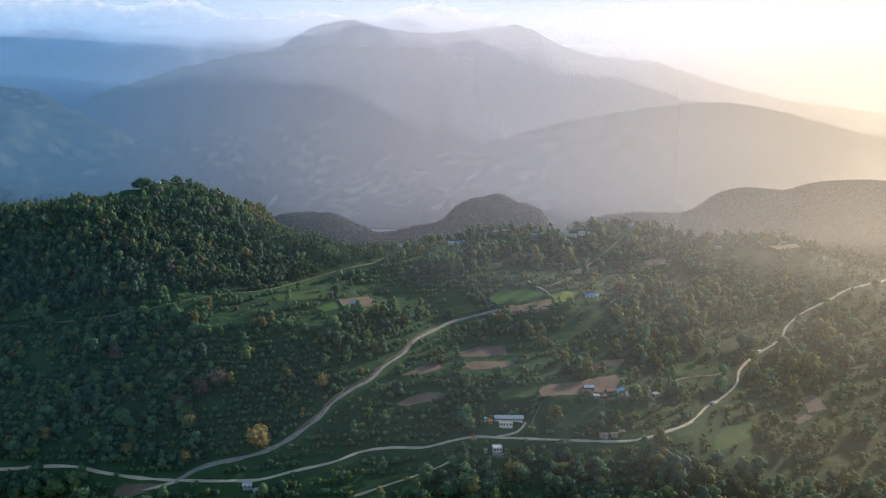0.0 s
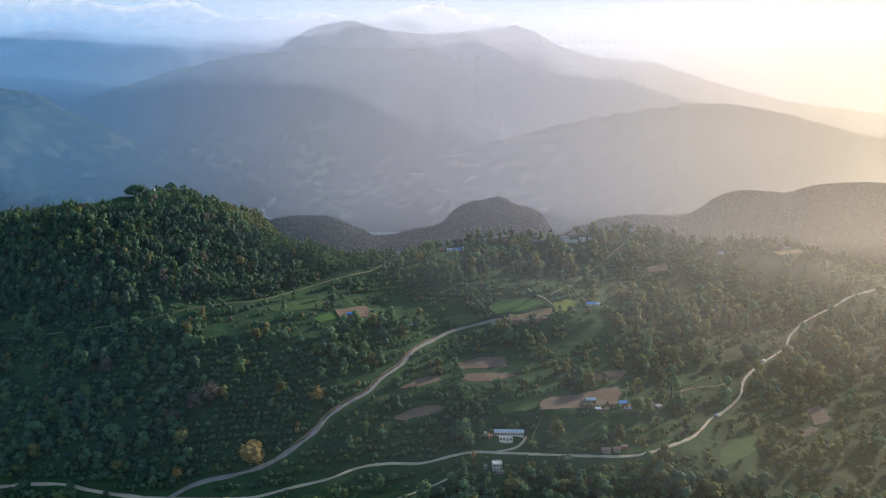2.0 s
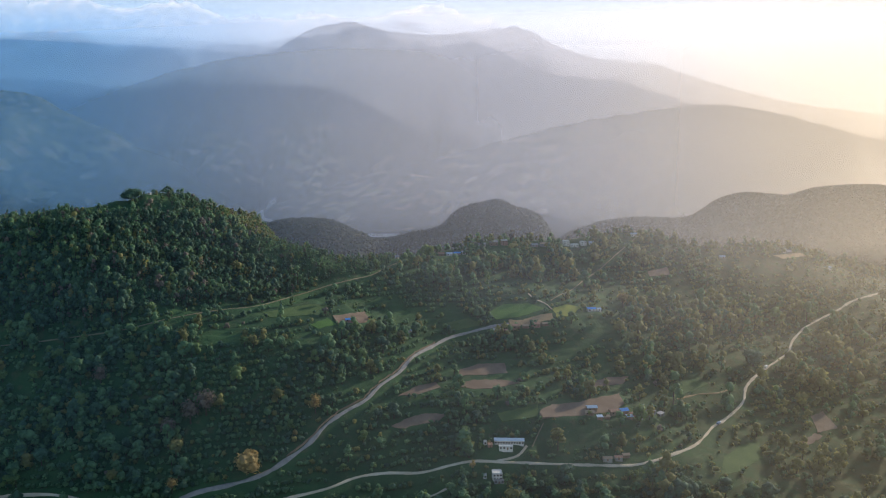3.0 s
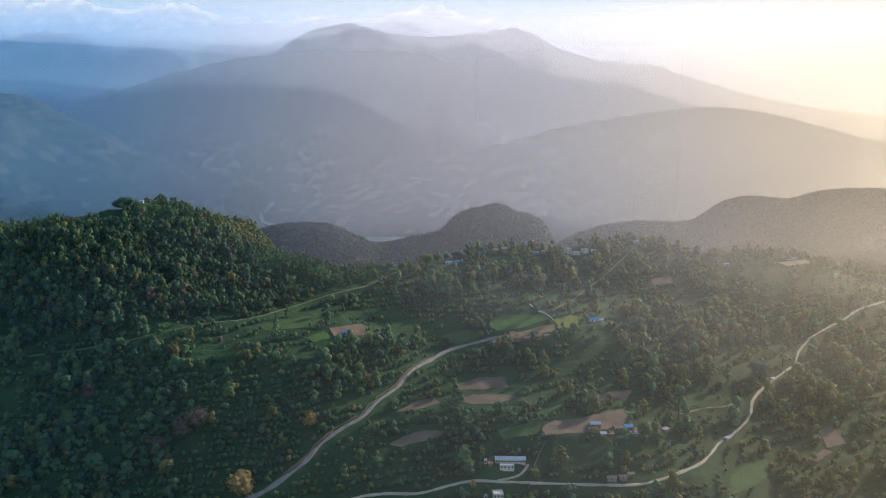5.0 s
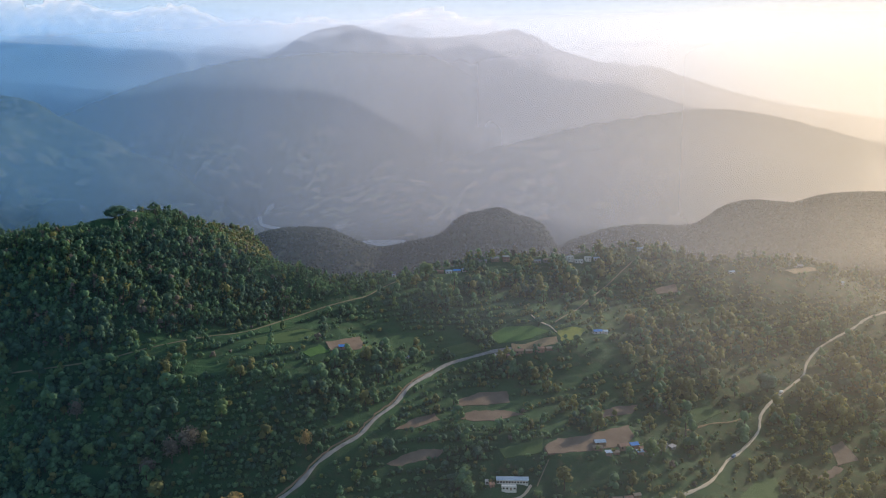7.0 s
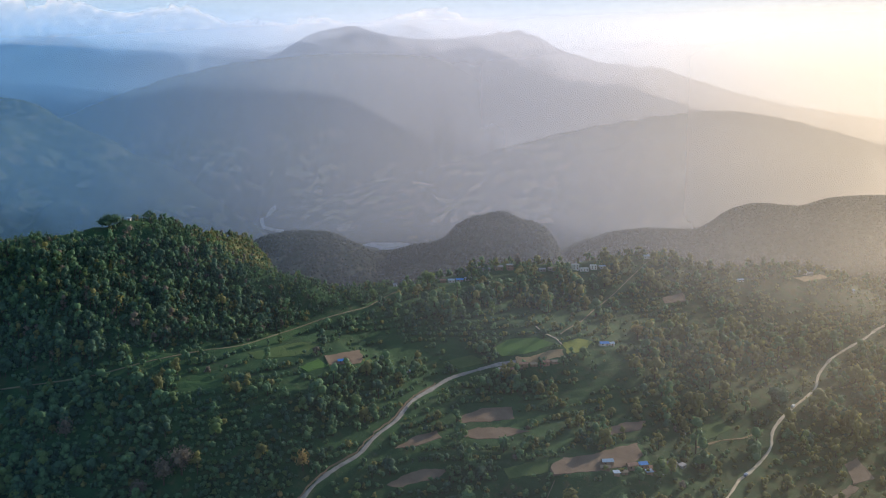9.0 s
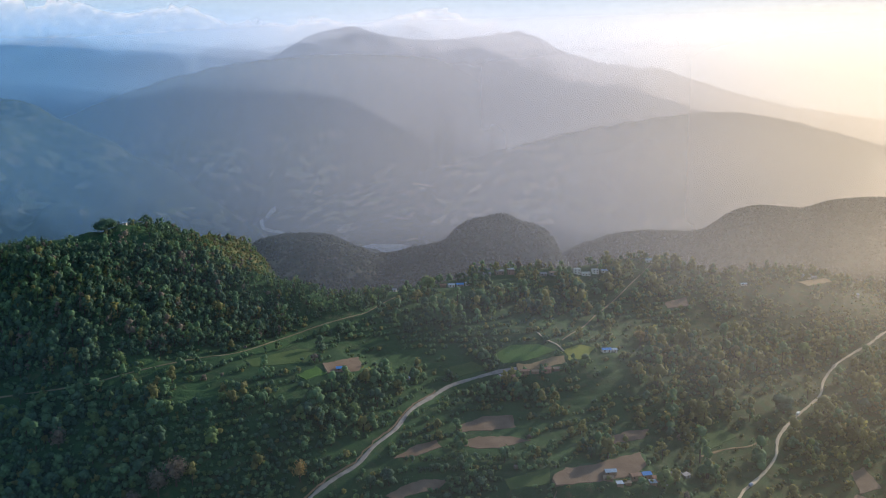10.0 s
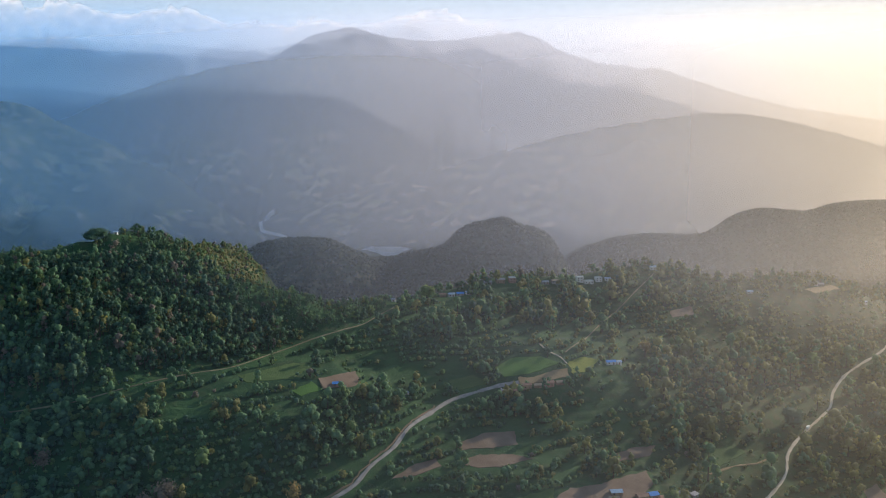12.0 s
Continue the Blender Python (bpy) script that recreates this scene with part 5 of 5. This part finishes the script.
# the cumulus banks that rest on the back range and the high peaks
def cloud_bank(y, crest_x, crest_z, z_low, z_soft, most, seed):
    """A bank whose crest follows the given line with billows on it; thin towards its rim and foot."""
    xs, zs = np.linspace(crest_x[0], crest_x[-1], 421), np.linspace(z_low, max(crest_z) + 60, 91)
    gx, gz = np.meshgrid(xs, zs)
    n, m = gx.shape
    i = (np.arange(n - 1)[:, None] * m + np.arange(m - 1)).ravel()
    ob = mesh_object("cloud_bank", np.stack([gx, y + 0.0 * gx, gz], -1).reshape(-1, 3), np.stack([i, i + 1, i + m + 1, i + m], -1), [CLOUD], smooth=True)
    crest = np.interp(gx, crest_x, crest_z)
    billow = 26 * np.abs(ripple(gx, gz, 230, seed, 3)) + 12 * np.abs(ripple(gx, gz * 1.3, 90, seed + 2, 3)) - 12
    deep = crest + billow - gz
    puff = 0.86 + 0.22 * ripple(gx, gz * 1.5, 260, seed + 3, 4)
    ends = np.clip((gx - xs[0]) / 60, 0, 1) * np.clip((xs[-1] - gx) / 60, 0, 1)
    foot = np.clip((gz - z_low) / (z_soft - z_low), 0, 1)
    dense = most * ends * puff * foot * foot * (3 - 2 * foot) * np.clip(deep / 24, 0, 1) ** 1.3
    # backlit edge painted on: paler colour near the crest, plus uneven patches
    rim = np.clip(1 - deep / 42, 0, 1) * np.clip(0.7 + 0.9 * ripple(gx, 0 * gx, 500, seed + 4, 2), 0, 1) + 0.25 * np.clip(ripple(gx, gz * 1.4, 150, seed + 1, 4), 0, 1)
    for name, values in (("haze_amount", np.clip(dense, 0, 0.98)), ("rim_light", np.clip(rim, 0, 1))):
        ob.data.attributes.new(name, "FLOAT", "POINT").data.foreach_set("value", values.ravel().astype(np.float32))
    return tagged(ob, "bank of white evening cumulus resting on the mountains", "cloud", kind="structure")


cloud_bank(4700, [-2900, -2775, -2578, -2461, -2439, -2386, -2253, -2122, -2026, -1928, -1797, -1714, -1599, -1468, -1371, -1275, -1176, -1045, -930, -840],
           [1240, 1241, 1240, 1228, 1171, 1183, 1209, 1202, 1170, 1151, 1145, 1170, 1170, 1167, 1129, 1087, 1097, 1081, 1062, 1050], 800, 1030, 0.97, 2)
cloud_bank(4600, [-946, -911, -861, -796, -668, -604, -476, -347, -283, -186, -90, 5, 102, 198, 294, 359, 455],
           [990, 1028, 1060, 1090, 1096, 1074, 1053, 1081, 1112, 1121, 1152, 1133, 1096, 1052, 1065, 1033, 996], 860, 1040, 0.92, 5)
cloud_bank(4390, [-300, -200, -90, 5, 97, 188, 280, 360, 460], [960, 1040, 1085, 1070, 1040, 1005, 1010, 980, 930], 850, 1020, 0.45, 4)
